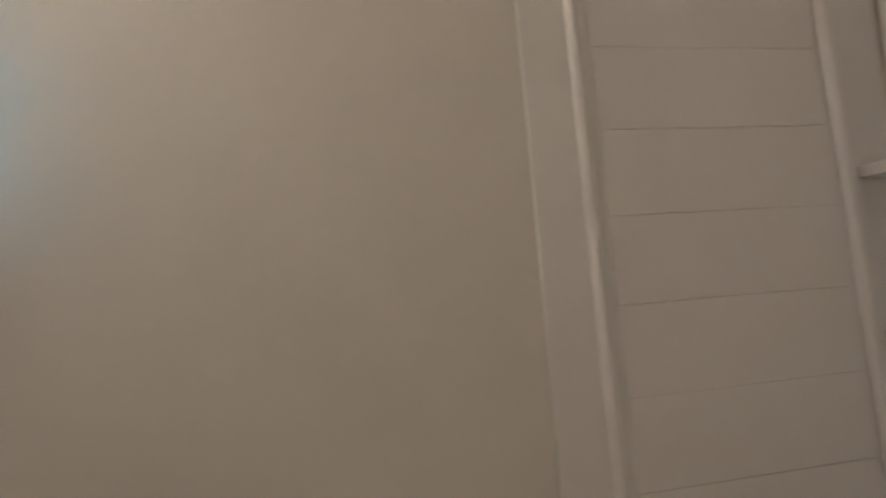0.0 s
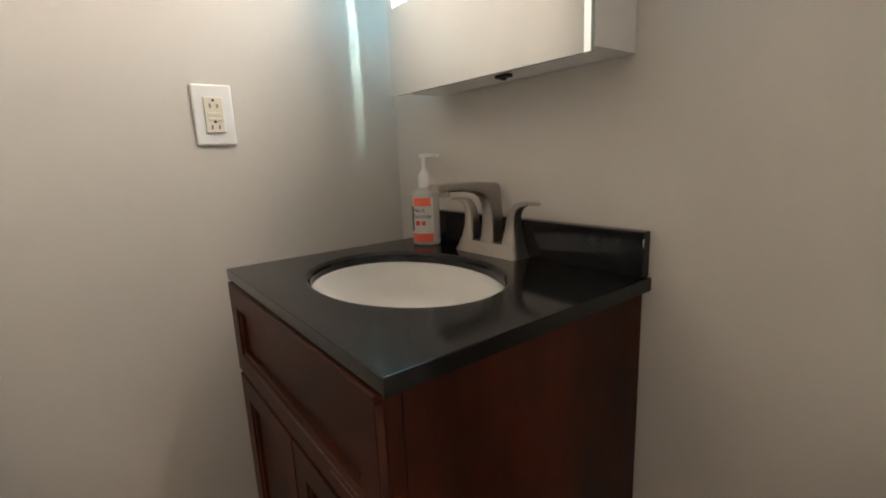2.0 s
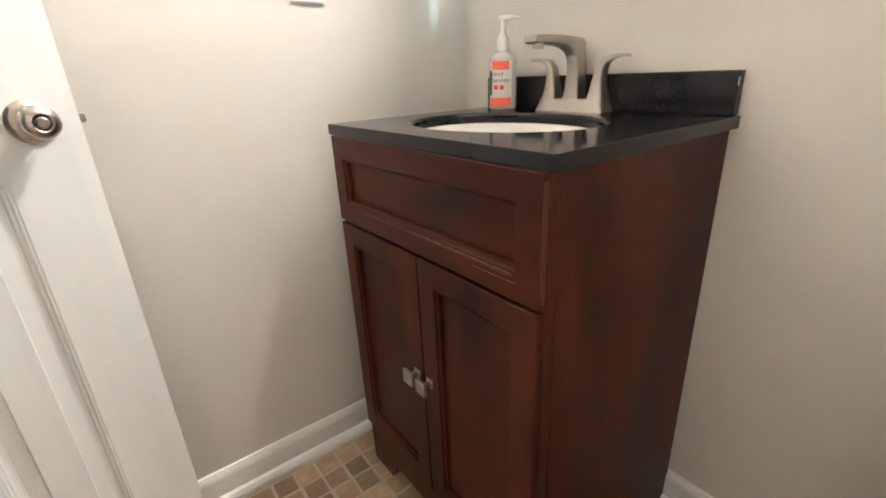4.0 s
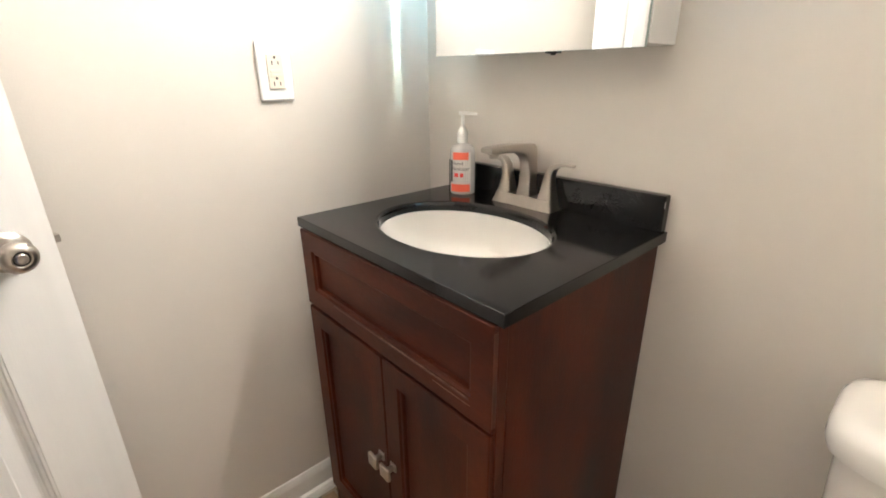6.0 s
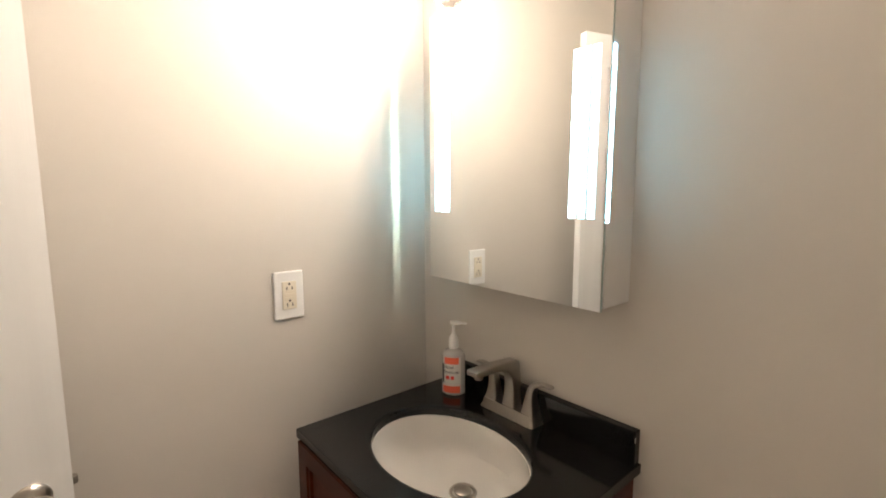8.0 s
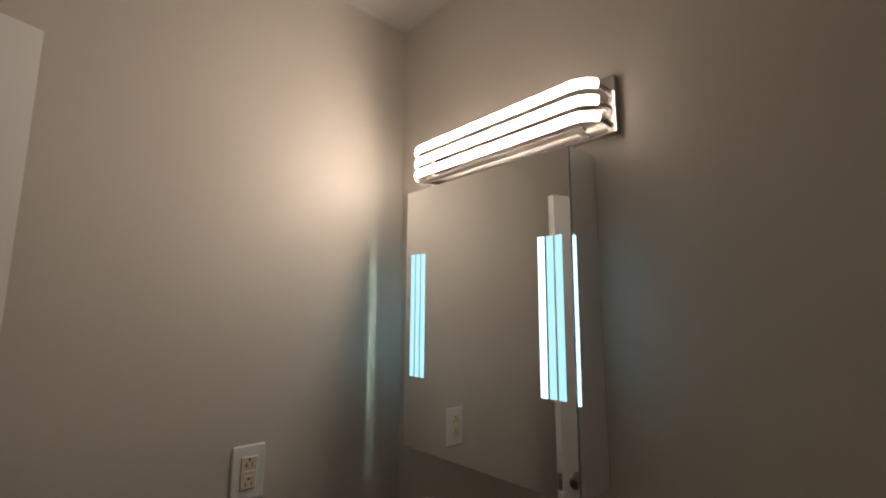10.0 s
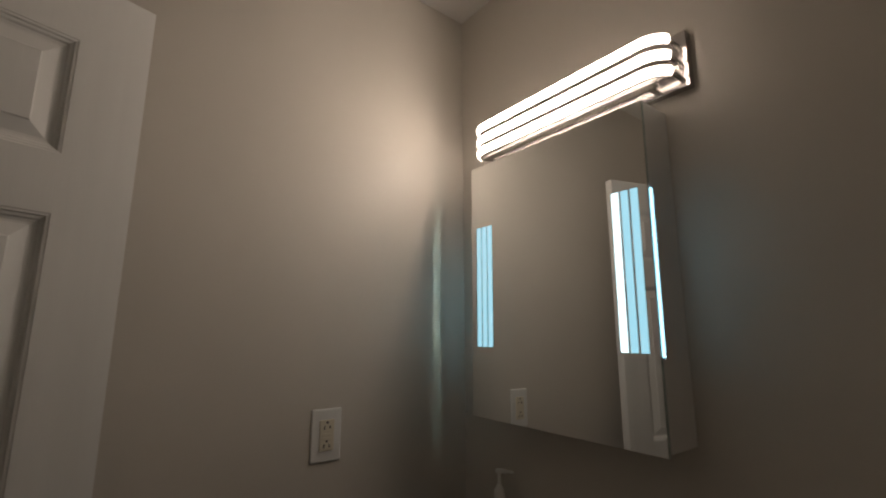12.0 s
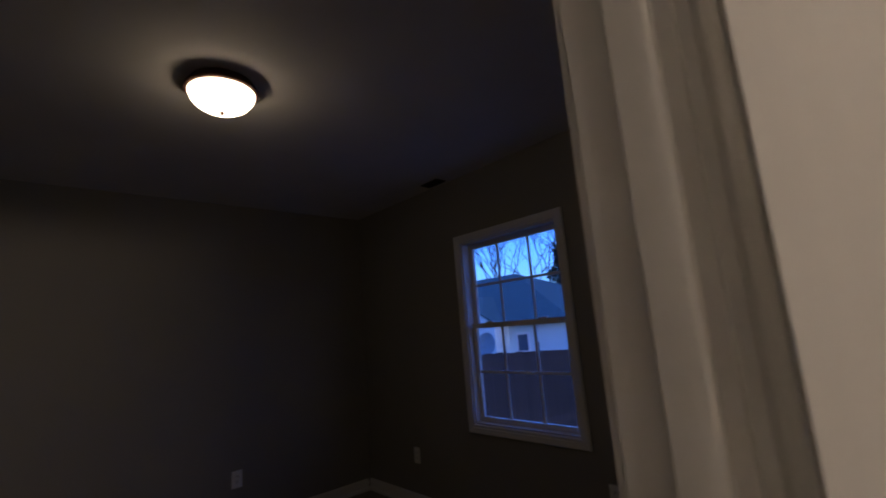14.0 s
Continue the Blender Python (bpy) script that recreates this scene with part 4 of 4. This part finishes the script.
def evergreen(at, height, seed):
    rnd = random.Random(seed)
    ob = thing("evergreen_tree", "dark evergreen tree with a ragged crown", "tree", at=at)
    part("trunk", rod(bmesh.new(), (0, 0, 0), (0, 0, height * 0.9), height * 0.022, height * 0.006, 8), BARK, ob)
    verts, faces = [], []
    for _ in range(2600):
        h = rnd.random() ** 0.8
        reach = height * 0.26 * (1 - h) ** 0.7 * (0.75 + 0.25 * math.sin(h * 23 + seed))
        a, q = rnd.uniform(0, 2 * math.pi), rnd.random() ** 0.5 * reach
        c = Vector((q * math.cos(a), q * math.sin(a), height * (0.14 + 0.86 * h)))
        for _ in range(2):
            u = Vector((rnd.uniform(-1, 1), rnd.uniform(-1, 1), rnd.uniform(-0.8, 0.4))) * 0.20
            w = Vector((rnd.uniform(-1, 1), rnd.uniform(-1, 1), rnd.uniform(-0.5, 0.5))) * 0.07
            k = len(verts)
            verts += [c - w, c + w, c + u]
            faces.append((k, k + 1, k + 2))
    me = bpy.data.meshes.new("crown")
    me.from_pydata(verts, [], faces)
    me.materials.append(NEEDLES)
    crown = new("crown", me)
    crown.parent = ob
    tagged(crown, "dark green needle clumps")


evergreen((-19.5, -14.35, G), 6.2, 4)

# ---- floor tiles ----
PITCH = 0.056
me_tile = [finish("tile", B(((-0.0242, -0.0242, -0.006), (0.0242, 0.0242, 0.0)), bevel=0.0022), TILE)]
far = bmesh.new()
near = 0
for i in range(27):
    for j in range(25):
        x, y = 0.030 + PITCH * (i + 0.5), -0.028 - PITCH * (j + 0.5)
        if x > 1.50 or y < SOUTH + 0.02:
            continue
        if x < 0.72 and y < -0.40 and near < 290:
            ob = new("tile", me_tile[0])
            ob.parent = floor
            ob.location = (x + random.uniform(-0.0008, 0.0008), y + random.uniform(-0.0008, 0.0008), FL + random.uniform(-0.0006, 0.0002))
            ob.rotation_euler = (0, 0, radians(90 * random.randrange(4) + random.uniform(-1, 1)))
            near += 1
        else:
            box(far, (x - 0.0242, y - 0.0242, FL - 0.006), (x + 0.0242, y + 0.0242, FL))
rest = part("tiles", far, TILE, floor, "tan mosaic tiles")
tagged(rest, kind="stuff")
